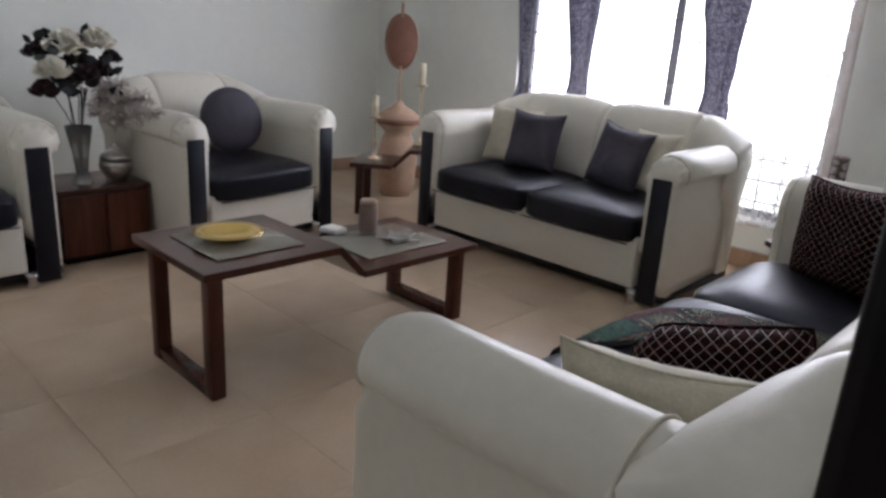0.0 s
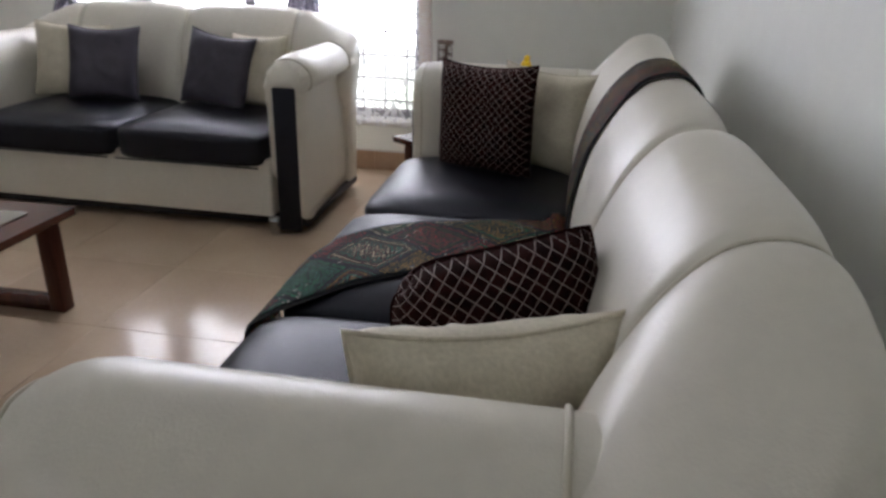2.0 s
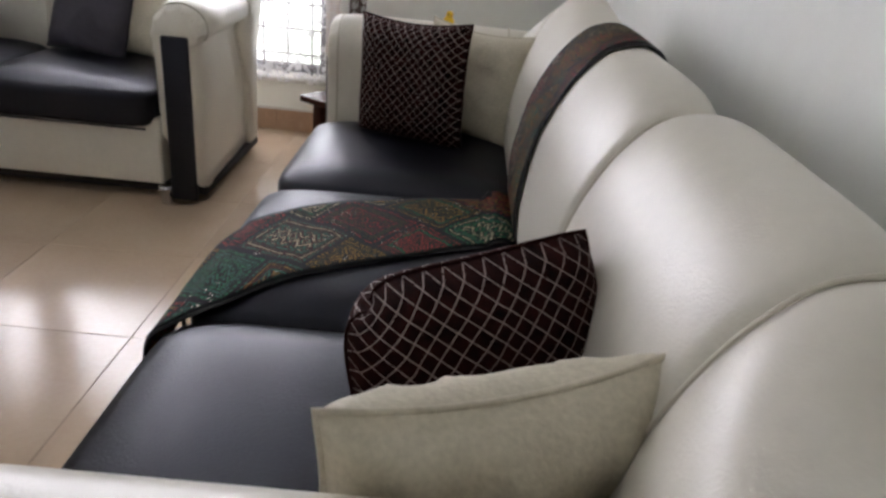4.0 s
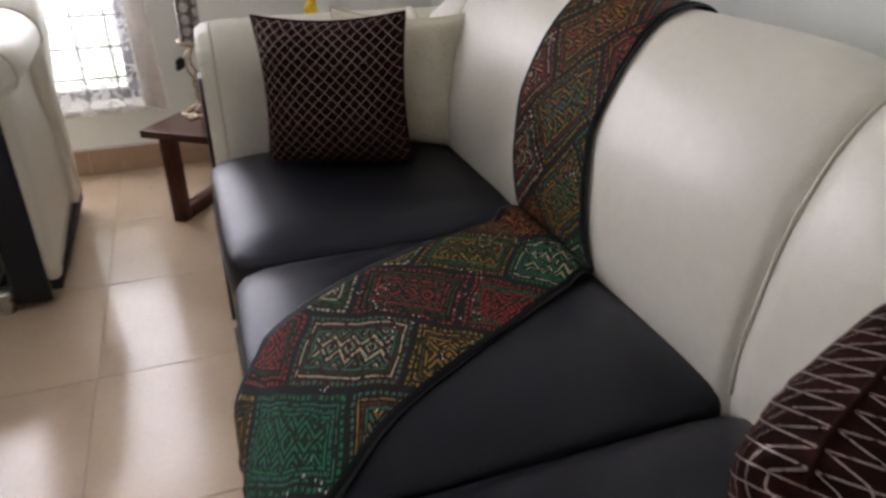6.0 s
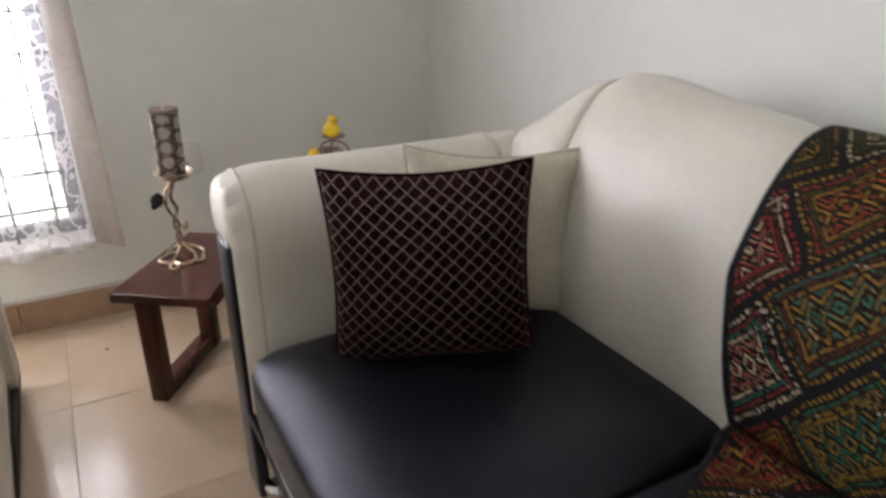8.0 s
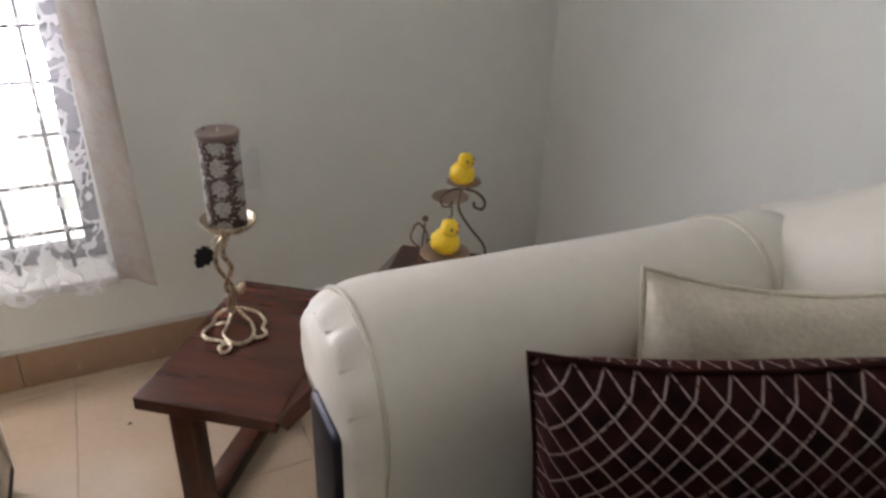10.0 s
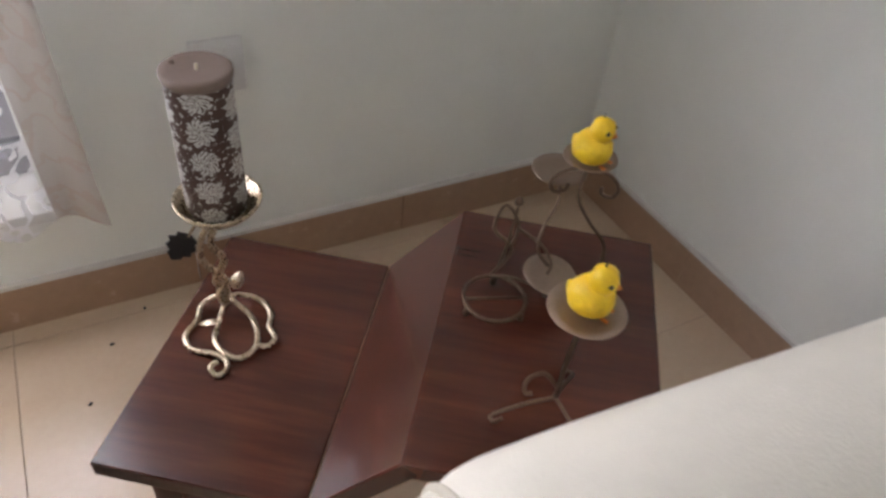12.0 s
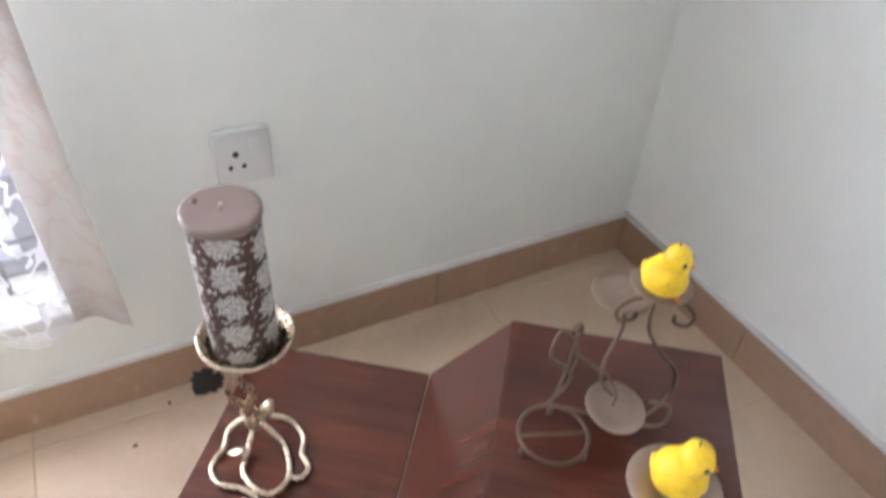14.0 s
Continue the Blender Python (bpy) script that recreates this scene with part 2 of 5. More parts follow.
def candle_mat():
    """Brown wax wrapped in white lace: columns of round, many-petalled flowers with sprigs between."""
    m = bpy.data.materials.new("lace_candle")
    m.use_nodes = True
    g = Net(m)
    M = g.math
    uv = g.coord("UV")
    x, y, _ = g.xyz(uv)
    wx, wy = M('SUBTRACT', g.noise(uv, 45.0, 2), 0.5), M('SUBTRACT', g.noise(uv, 38.0, 2), 0.5)
    px = M('DIVIDE', M('ADD', x, M('MULTIPLY', wx, 0.012)), 0.0471)
    shift = M('MULTIPLY', M('FLOOR', px), 0.45)
    py = M('ADD', M('DIVIDE', M('ADD', y, M('MULTIPLY', wy, 0.012)), 0.041), shift)
    dx, dy = M('MULTIPLY', M('SUBTRACT', M('FRACT', px), 0.5), 0.0471), M('MULTIPLY', M('SUBTRACT', M('FRACT', py), 0.5), 0.041)
    r = M('SQRT', M('ADD', M('MULTIPLY', dx, dx), M('MULTIPLY', dy, dy)))
    ang = M('ARCTAN2', dy, dx)
    fray = g.noise(uv, 260.0, 3)
    rim = M('ADD', 0.0125, M('ADD', M('MULTIPLY', M('SINE', M('MULTIPLY', ang, 9.0)), 0.0018), M('MULTIPLY', fray, 0.008)))
    petals = M('GREATER_THAN', M('ADD', M('SINE', M('ADD', M('MULTIPLY', ang, 16.0), M('MULTIPLY', r, 700.0))), M('MULTIPLY', M('SUBTRACT', fray, 0.5), 5.0)), -0.55)
    flower = M('MULTIPLY', M('LESS_THAN', r, rim), petals)
    sprig = M('MULTIPLY', M('GREATER_THAN', g.noise(uv, 170.0, 3), 0.60), M('GREATER_THAN', r, 0.0195))
    fl = M('MAXIMUM', flower, sprig)
    wax = g.ramp(g.noise(uv, 20.0), [(0.3, (0.060, 0.031, 0.022)), (0.7, (0.105, 0.058, 0.042))])
    g.put(g.bsdf.inputs["Base Color"], g.mix(fl, wax, (0.60, 0.60, 0.57)))
    g.bsdf.inputs["Roughness"].default_value = 0.55
    g.bump(fl, 0.5, 0.002)
    return m


def cloth_mat(name, pattern, base, ink, trans, alpha):
    """Curtain cloth that lets light through, with a woven floral pattern."""
    m = bpy.data.materials.new(name)
    m.use_nodes = True
    g = Net(m)
    uv = g.coord("UV")
    n = g.noise(uv, pattern, 2)
    vines = g.math('LESS_THAN', g.math('ABSOLUTE', g.math('SUBTRACT', n, 0.5)), 0.035)
    leaf = g.math('LESS_THAN', g.math('ADD', g.voronoi(uv, pattern * 1.1), g.math('MULTIPLY', g.noise(uv, pattern * 3, 2), 0.3)), 0.33)
    f = g.math('MAXIMUM', vines, leaf)
    col = g.mix(f, base, ink)
    g.put(g.bsdf.inputs["Base Color"], col)
    g.bsdf.inputs["Roughness"].default_value = 0.9
    tr = g.node("ShaderNodeBsdfTranslucent")
    g.put(tr.inputs[0], col)
    tp = g.node("ShaderNodeBsdfTransparent")
    m1, m2 = g.node("ShaderNodeMixShader"), g.node("ShaderNodeMixShader")
    m1.inputs[0].default_value = trans
    g.t.links.new(g.bsdf.outputs[0], m1.inputs[1]), g.t.links.new(tr.outputs[0], m1.inputs[2])
    weave = g.math('MULTIPLY', g.math('SUBTRACT', 1.0, g.math('MULTIPLY', f, 0.66)), alpha)
    g.put(m2.inputs[0], weave)
    g.t.links.new(m1.outputs[0], m2.inputs[1]), g.t.links.new(tp.outputs[0], m2.inputs[2])
    g.t.links.new(m2.outputs[0], g.t.nodes["Material Output"].inputs[0])
    return m


def glass_mat(name, tint, rough=0.05, frost=0.0):
    m = bpy.data.materials.new(name)
    m.use_nodes = True
    b = m.node_tree.nodes["Principled BSDF"]
    b.inputs["Base Color"].default_value = (*tint, 1)
    b.inputs["Roughness"].default_value, b.inputs["Transmission Weight"].default_value = rough, 1 - frost
    b.inputs["IOR"].default_value = 1.45
    return m


WALL = mat("wall_paint", (0.825, 0.84, 0.785), 0.6, var=0.03, scale=1.3, bump=0.12, bscale=60)
CEIL = mat("ceiling_paint", (0.80, 0.80, 0.77), 0.8, var=0.02, scale=1.0)
SKIRT = mat("skirting_tile", (0.40, 0.265, 0.175), 0.25, var=0.08, scale=5)
GROUT = mat("grout_white", (0.62, 0.60, 0.56), 0.8, var=0.06, scale=30)
GROUT_F = mat("grout_floor", (0.41, 0.32, 0.235), 0.9, var=0.1, scale=30)
TILE = tile_mat()
CREAM = mat("cream_leather", (0.70, 0.665, 0.575), 0.33, var=0.045, scale=5, bump=0.16, bscale=260, spec=0.5)
SEAM = mat("cream_piping", (0.58, 0.54, 0.44), 0.5, var=0.06, scale=40)
DARK = mat("dark_leather", (0.0042, 0.0040, 0.0068), 0.36, var=0.25, scale=7, bump=0.2, bscale=240, spec=0.42)
PLINTH = mat("sofa_underside", (0.02, 0.017, 0.016), 0.8, var=0.2, scale=20)
CHROME = mat("brushed_steel", (0.62, 0.62, 0.63), 0.25, 1.0, var=0.05, scale=30)
WOOD = wood_mat("dark_red_wood", (0.036, 0.0108, 0.0073), (0.108, 0.032, 0.0185), 0.21, 0)
WOOD_S = wood_mat("dark_red_wood_slope", (0.055, 0.0170, 0.0115), (0.086, 0.0262, 0.0160), 0.21, 0)
WOOD_Y = wood_mat("dark_red_wood_leg", (0.040, 0.011, 0.006), (0.115, 0.033, 0.017), 0.38, 2)
JAMB = wood_mat("black_brown_wood", (0.003, 0.0025, 0.0025), (0.010, 0.007, 0.006), 0.55, 2)
DARK.node_tree.nodes["Principled BSDF"].inputs["Specular Tint"].default_value = (0.80, 0.83, 1.0, 1)
for dull in (WOOD_Y, JAMB):
    dull.node_tree.nodes["Principled BSDF"].inputs["Coat Weight"].default_value = 0.0
    dull.node_tree.nodes["Principled BSDF"].inputs["Specular IOR Level"].default_value = 0.25 if dull == WOOD_Y else 0.08
LATTICE = lattice_mat()
BEIGE = mat("beige_brocade", (0.56, 0.51, 0.385), 0.6, var=0.12, scale=16, bump=0.35, bscale=90, hue=(0.62, 0.57, 0.45))
NAVY = mat("dark_plain_velvet", (0.060, 0.054, 0.072), 0.7, var=0.25, scale=12, bump=0.3, bscale=200)
PATCH = patchwork_mat()
LACE = candle_mat()
WAX = mat("candle_top_wax", (0.20, 0.145, 0.118), 0.5, var=0.1, scale=20)
IVORY = mat("ivory_wax", (0.72, 0.66, 0.50), 0.5, var=0.06, scale=20)
GOLD = mat("antique_gold", (0.60, 0.51, 0.37), 0.27, 1.0, var=0.22, scale=25, bump=0.2, bscale=150)
BRONZE = mat("aged_bronze", (0.17, 0.115, 0.08), 0.40, 1.0, var=0.25, scale=30)
COPPER = mat("dull_copper_dish", (0.36, 0.27, 0.21), 0.42, 0.9, var=0.15, scale=25)
YELLOW = mat("yellow_wax", (0.80, 0.50, 0.012), 0.45, var=0.08, scale=14, bump=0.25, bscale=90, hue=(0.86, 0.60, 0.02))
ORANGE = mat("orange_paint", (0.62, 0.20, 0.03), 0.5, var=0.1, scale=30)
BLACK = mat("black_enamel", (0.010, 0.010, 0.013), 0.35, var=0.2, scale=20)
PLASTIC = mat("white_plastic", (0.76, 0.76, 0.73), 0.35, var=0.03, scale=9)
BRASS = mat("bright_brass", (0.80, 0.58, 0.20), 0.2, 1.0, var=0.12, scale=12, bump=0.25, bscale=70)
GLASS = glass_mat("etched_glass", (0.42, 0.40, 0.33), 0.16, 0.55)
PANE = glass_mat("window_glass", (1, 1, 1), 0.0)
CLEAR = glass_mat("vase_glass", (0.85, 0.88, 0.86), 0.08, 0.1)
IRON = mat("painted_window_steel", (0.13, 0.125, 0.14), 0.5, var=0.15, scale=14)
FRAME = mat("window_frame_paint", (0.23, 0.22, 0.25), 0.45, var=0.1, scale=9)
SHEER = cloth_mat("sheer_floral", 15.0, (0.78, 0.77, 0.80), (0.90, 0.89, 0.90), 0.22, 0.74)
BORDER = cloth_mat("brown_border_cloth", 15.0, (0.55, 0.50, 0.46), (0.43, 0.365, 0.32), 0.14, 0.26)
DRAPE = cloth_mat("dark_floral_drape", 24.0, (0.10, 0.095, 0.13), (0.30, 0.29, 0.35), 0.05, 0.0)
ROSE_W = mat("white_silk_petal", (0.84, 0.81, 0.70), 0.7, var=0.08, scale=20)
ROSE_D = mat("burgundy_silk_petal", (0.035, 0.010, 0.014), 0.7, var=0.2, scale=20)
LEAF = mat("dark_silk_leaf", (0.010, 0.014, 0.013), 0.6, var=0.3, scale=20)
TERRA = mat("carved_reddish_wood", (0.23, 0.105, 0.068), 0.55, var=0.22, scale=14, bump=0.4, bscale=60)
PALM = mat("pale_turned_wood", (0.47, 0.32, 0.22), 0.6, var=0.18, scale=12, bump=0.3, bscale=70)
SILVER = mat("tarnished_silver", (0.42, 0.40, 0.38), 0.3, 1.0, var=0.3, scale=14)
GREYFUR = mat("grey_tulle", (0.50, 0.44, 0.40), 0.9, var=0.15, scale=18)
OUTSIDE = bpy.data.materials.new("hazy_daylight")
OUTSIDE.use_nodes = True
og = Net(OUTSIDE)
oe = og.node("ShaderNodeEmission")
og.put(oe.inputs[0], og.ramp(og.noise(og.coord(), 0.9, 4), [(0.40, (0.74, 0.79, 0.72)), (0.55, (1.0, 1.0, 1.0))]))
oe.inputs[1].default_value = 3.0
og.t.links.new(oe.outputs[0], og.t.nodes["Material Output"].inputs[0])

# ---- mesh helpers ----


def finish(bm, name, material, parent=None, label="", smooth=True, uv=False):
    me = bpy.data.meshes.new(name)
    bmesh.ops.recalc_face_normals(bm, faces=bm.faces)
    for f in bm.faces:
        f.smooth = smooth
    bm.to_mesh(me)
    bm.free()
    me.materials.append(material)
    ob = new(name, me)
    if parent is not None:
        ob.parent = parent
    if label:
        tagged(ob, label)
    return ob


def part(name, bm, material, parent, label="", smooth=True):
    return finish(bm, name, material, parent, label, smooth)


def thing(name, m, label, category, group="", kind=""):
    e = new(name)
    e.empty_display_size = 0.1
    e.matrix_world = m
    return tagged(e, label, category, group, kind)


def box(x0, x1, y0, y1, z0, z1, bevel=0.0, seg=2, bm=None, m=None):
    own = bmesh.new()
    bmesh.ops.create_cube(own, size=1.0)
    for v in own.verts:
        v.co = Vector(((x0 + x1) / 2 + v.co.x * (x1 - x0), (y0 + y1) / 2 + v.co.y * (y1 - y0), (z0 + z1) / 2 + v.co.z * (z1 - z0)))
    if bevel:
        bmesh.ops.bevel(own, geom=own.edges[:], offset=bevel, segments=seg, profile=0.5, affect='EDGES')
    if m is not None:
        own.transform(m)
    if bm is None:
        return own
    return join(bm, own)


def join(bm, other):
    me = bpy.data.meshes.new("join")
    other.to_mesh(me)
    other.free()
    bm.from_mesh(me)
    bpy.data.meshes.remove(me)
    return bm


def loft(rings, closed=True, caps=True, bm=None):
    """Skin over rings of points, all of one length."""
    bm = bm or bmesh.new()
    vs = [[bm.verts.new(p) for p in r] for r in rings]
    n = len(rings[0])
    for a, b in zip(vs, vs[1:]):
        for i in range(n if closed else n - 1):
            j = (i + 1) % n
            bm.faces.new((a[i], a[j], b[j], b[i]))
    if caps and closed:
        bm.faces.new(vs[0][::-1])
        bm.faces.new(vs[-1])
    return bm


def lathe(profile, n=28, bm=None, m=None):
    """A turned shape about z from (radius, height) pairs."""
    rings = [[Vector((max(r, 1e-4) * math.cos(2 * math.pi * i / n), max(r, 1e-4) * math.sin(2 * math.pi * i / n), z)) for i in range(n)] for r, z in profile]
    if m is not None:
        rings = [[m @ p for p in r] for r in rings]
    return loft(rings, bm=bm)


def smooth_line(pts, k=6, closed=False):
    """A Catmull-Rom line through the points."""
    pts = [Vector(p) for p in pts]
    n = len(pts)
    out = []
    for i in range(n if closed else n - 1):
        p = [pts[(i + j) % n] if closed else pts[max(0, min(n - 1, i + j))] for j in (-1, 0, 1, 2)]
        for s in range(k):
            t = s / k
            out.append(0.5 * (2 * p[1] + (p[2] - p[0]) * t + (2 * p[0] - 5 * p[1] + 4 * p[2] - p[3]) * t * t + (3 * p[1] - p[0] - 3 * p[2] + p[3]) * t ** 3))
    if not closed:
        out.append(pts[-1])
    return out


def tube(pts, r, n=8, closed=False, bm=None, taper=None):
    """A round bar along a line of points."""
    pts = [Vector(p) for p in pts]
    rings, s = [], None
    for i, p in enumerate(pts):
        a = pts[i - 1] if (i or closed) else p
        b = pts[(i + 1) % len(pts)] if (closed or i < len(pts) - 1) else p
        d = (b - a).normalized() if (b - a).length > 1e-9 else Vector((0, 0, 1))
        s = d.orthogonal() if s is None else s - d * s.dot(d)
        if s.length < 1e-6:
            s = d.orthogonal()
        s = s.normalized()
        w = s.cross(d)
        rr = r * (taper(i / (len(pts) - 1)) if taper else 1)
        rings.append([p + (s * math.cos(2 * math.pi * k / n) + w * math.sin(2 * math.pi * k / n)) * rr for k in range(n)])
    if closed:
        rings.append(rings[0])
    return loft(rings, caps=not closed, bm=bm)


def pad(w, d, h, p=7.0, crown=0.0, sub=9, m=None):
    """An upholstered slab, edges rounded, its top swelling by the crown."""
    bm = bmesh.new()
    bmesh.ops.create_cube(bm, size=2.0)
    bmesh.ops.subdivide_edges(bm, edges=bm.edges[:], cuts=sub, use_grid_fill=True)
    for v in bm.verts:
        c = v.co
        k = (abs(c.x) ** p + abs(c.y) ** p + abs(c.z) ** p) ** (1 / p)
        top = crown * max(0, (1 - c.x ** 4) * (1 - c.y ** 4)) if c.z > 0 else 0
        v.co = Vector((c.x / k * w / 2, c.y / k * d / 2, c.z / k * h / 2 + top * max(0, c.z)))
    if m is not None:
        bm.transform(m)
    return bm


def pillow(name, size, thick, m, material, label, group, sag=0.05, seed=1, ratio=1.0, pull=0.075, crease=0.0, plump=0.0):
    """A stuffed square cushion with pulled corners; stands in its local xz plane."""
    bm = bmesh.new()
    lay = bm.loops.layers.uv.new("UVMap")
    n = 30
    grid = {}
    for side in (1, -1):
        for i in range(n + 1):
            for j in range(n + 1):
                u, v = 2 * i / n - 1, 2 * j / n - 1
                rim = i in (0, n) or j in (0, n)
                if rim and side < 0:
                    grid[side, i, j] = grid[1, i, j]
                    continue
                px = size / 2 * u * (1 - pull * (1 - v * v) * abs(u) ** 3 - (plump if u < 0 < v else plump * 0.15) * (u * v) ** 4)
                pz = size * ratio / 2 * v * (1 - pull * (1 - u * u) * abs(v) ** 3 - (plump if u < 0 < v else plump * 0.15) * (u * v) ** 4)
                f = (max(0, 1 - u ** 4) * max(0, 1 - v ** 4)) ** 0.55
                wr = noise.noise(Vector((u * 2.2 + seed, v * 2.2, side))) * 0.012 * f
                ridge = 1 - abs(noise.noise(Vector((u * 1.6 + seed * 3, v * 1.6 - u * 0.8, side * 2.0))) * 2.6)
                wr += crease * max(0, ridge) ** 3 * f
                py = side * (thick / 2 * f + wr)
                pz -= sag * 0.3 * (1 - u * u) * (1 if v > 0.6 else 0) * (v - 0.6)
                grid[side, i, j] = bm.verts.new((px, py, pz))
    for side in (1, -1):
        for i in range(n):
            for j in range(n):
                q = [(i, j), (i + 1, j), (i + 1, j + 1), (i, j + 1)]
                if side < 0:
                    q.reverse()
                f = bm.faces.new([grid[(side, *c)] for c in q])
                for lp, c in zip(f.loops, q):
                    lp[lay].uv = (c[0] / n, c[1] / n)
    rim = [(-1 + 2 * k / 16, -1) for k in range(16)] + [(1, -1 + 2 * k / 16) for k in range(16)] + [(1 - 2 * k / 16, 1) for k in range(16)] + [(-1, 1 - 2 * k / 16) for k in range(16)]
    line = []
    for u, v in rim:
        px = size / 2 * u * (1 - pull * (1 - v * v) * abs(u) ** 3 - (plump if u < 0 < v else plump * 0.15) * (u * v) ** 4)
        pz = size * ratio / 2 * v * (1 - pull * (1 - u * u) * abs(v) ** 3 - (plump if u < 0 < v else plump * 0.15) * (u * v) ** 4)
        line.append((px, 0, pz - sag * 0.3 * (1 - u * u) * (0.4 if v > 0.6 else 0)))
    e = thing(name, m, label, "cushion", group)
    part("cover", bm, material, e)
    part("piping", tube(line, 0.004, 6, True), material, e)
    return e

# ---- the setting ----
XL, XR, YN, YS, H = -4.1, 1.122, 1.29, -2.775, 2.75     # room: left, right, window wall, doorway wall, height
WX0, WX1, WZ0, WZ1 = -2.46, -0.22, 0.28, 2.15          # window opening
DX0, DX1, DZ = -0.50, 0.994, 2.08                      # doorway


def wall(name, boxes, label):
    bm = bmesh.new()
    for b in boxes:
        box(*b, bm=bm)
    ob = finish(bm, name, WALL, smooth=False)
    return tagged(ob, label, "wall", kind="structure")


wall("wall_north", [(XL - 0.2, WX0, YN, YN + 0.2, 0, H), (WX1, XR + 0.2, YN, YN + 0.2, 0, H), (WX0, WX1, YN, YN + 0.2, 0, WZ0), (WX0, WX1, YN, YN + 0.2, WZ1, H)],
     "pale grey-green painted wall with a wide window opening")
wall("wall_east", [(XR, XR + 0.2, YS, YN, 0, H)], "pale grey-green painted wall behind the long sofa")
wall("wall_west", [(XL - 0.2, XL, YS, YN, 0, H)], "pale grey-green painted wall behind the armchairs")
wall("wall_south", [(XL - 0.2, DX0 - 0.06, YS - 0.085, YS, 0, H), (DX1 + 0.095, XR + 0.2, YS - 0.085, YS, 0, H), (DX0 - 0.06, DX1 + 0.095, YS - 0.085, YS, DZ + 0.06, H)],
     "pale painted wall with the doorway into the hall")
# the gap in the west side is added to hold the hall fill lamp
wall("wall_hall", [(-1.9, -1.8, -5.6, -4.6, 0, H), (-1.9, -1.8, -3.4, YS - 0.085, 0, H), (-1.9, -1.8, -4.6, -3.4, 2.1, H), (2.0, 2.1, -5.6, YS - 0.085, 0, H), (XR + 0.2, 2.0, YS - 0.085, YS, 0, H)], "pale painted unseen side walls of the hall with an added opening for the fill lamp")
wall("wall_hall_front", [(-1.8, 2.0, -5.6, -5.5, 0, H)], "pale plain wall closing the hall")
tagged(finish(box(XL - 0.2, 2.1, -5.6, YN + 0.2, H, H + 0.12), "ceiling", CEIL, smooth=False), "plain white painted ceiling", "ceiling", kind="structure")

# door frame of the doorway: dark timber posts and head
df = thing("door_frame", pose(0, 0, 0), "black-brown timber door frame of the open doorway", "door frame", kind="structure")
part("post", box(DX1, DX1 + 0.093, YS - 0.083, -2.755, 0, DZ + 0.058, 0.006), JAMB, df)
part("post", box(DX0 - 0.058, DX0, YS - 0.083, -2.755, 0, DZ + 0.058, 0.006), JAMB, df)
part("head", box(DX0, DX1, YS - 0.083, -2.755, DZ, DZ + 0.058, 0.006), JAMB, df)
part("hinge", box(DX1 - 0.004, DX1 + 0.001, -2.83, -2.80, 0.98, 1.08, 0.001), SILVER, df, "worn steel hinge leaf")

# skirting: brown tile strip with a pale joint on its top edge
def skirting(x0, x1, y0, y1, along_x, step=0.515, off=0.0):
    sk = thing("baseboard", pose(0, 0, 0), "brown tile skirting with a pale grout line on top", "baseboard", kind="structure")
    a, b = (x0, x1) if along_x else (y0, y1)
    p = a
    while p < b - 1e-4:
        q = min(b, p + step)
        g = 0.0012
        bb = box(p + g, q - g, y0, y1, 0.001, 0.112, 0.001, 1) if along_x else box(x0, x1, p + g, q - g, 0.001, 0.112, 0.001, 1)
        part("skirting_tile", bb, SKIRT, sk, smooth=False)
        p = q
    part("grout_line", box(x0, x1, y0, y1, 0.1125, 0.122), GROUT, sk, "pale grout line", smooth=False)
    return sk


skirting(XL + 0.0135, XR - 0.0135, YN - 0.013, YN, True)
skirting(XR - 0.013, XR, YS, YN, False)
skirting(XL, XL + 0.013, YS, YN, False)
skirting(XL + 0.0135, DX0 - 0.06, YS, YS + 0.013, True)

# window: steel frame, three lights, safety grille, panes
win = thing("window_1", pose(0, 0, 0), "wide steel-framed window with a safety grille, sunlit white outside", "window", kind="structure")
part("window_sill", box(WX0 - 0.02, WX1 + 0.02, YN - 0.025, YN + 0.2, WZ0 - 0.012, WZ0 + 0.016, 0.004), GROUT, win, "pale stone sill")
for x0, x1, z0, z1 in ((WX0, WX1, WZ0 + 0.017, WZ0 + 0.06), (WX0, WX1, WZ1 - 0.05, WZ1), (WX0, WX0 + 0.05, WZ0 + 0.06, WZ1 - 0.05), (WX1 - 0.05, WX1, WZ0 + 0.06, WZ1 - 0.05),
                       (-1.295, -1.245, WZ0 + 0.06, WZ1 - 0.05)):
    part("window_frame", box(x0, x1, YN + 0.115, YN + 0.16, z0, z1, 0.004), FRAME, win)
for x0, x1 in ((WX0 + 0.05, -1.295), (-1.245, WX1 - 0.05)):
    p = part("pane", box(x0, x1, YN + 0.136, YN + 0.141, WZ0 + 0.06, WZ1 - 0.05), PANE, win, "clear glass pane", smooth=False)
    p.visible_shadow = False
grille = thing("window_grille", pose(0, 0, 0), "grey steel safety grille of crossed bars in the window", "grille", kind="structure")
x = WX0 + 0.075
while x < WX1 - 0.02:
    part("bar", tube([(x, YN + 0.07, WZ0 + 0.017), (x, YN + 0.07, WZ1)], 0.0055, 6), IRON, grille)
    x += 0.13
z = WZ0 + 0.12
while z < WZ1:
    part("bar", tube([(WX0, YN + 0.081, z), (WX1, YN + 0.081, z)], 0.0055, 6), IRON, grille)
    z += 0.13

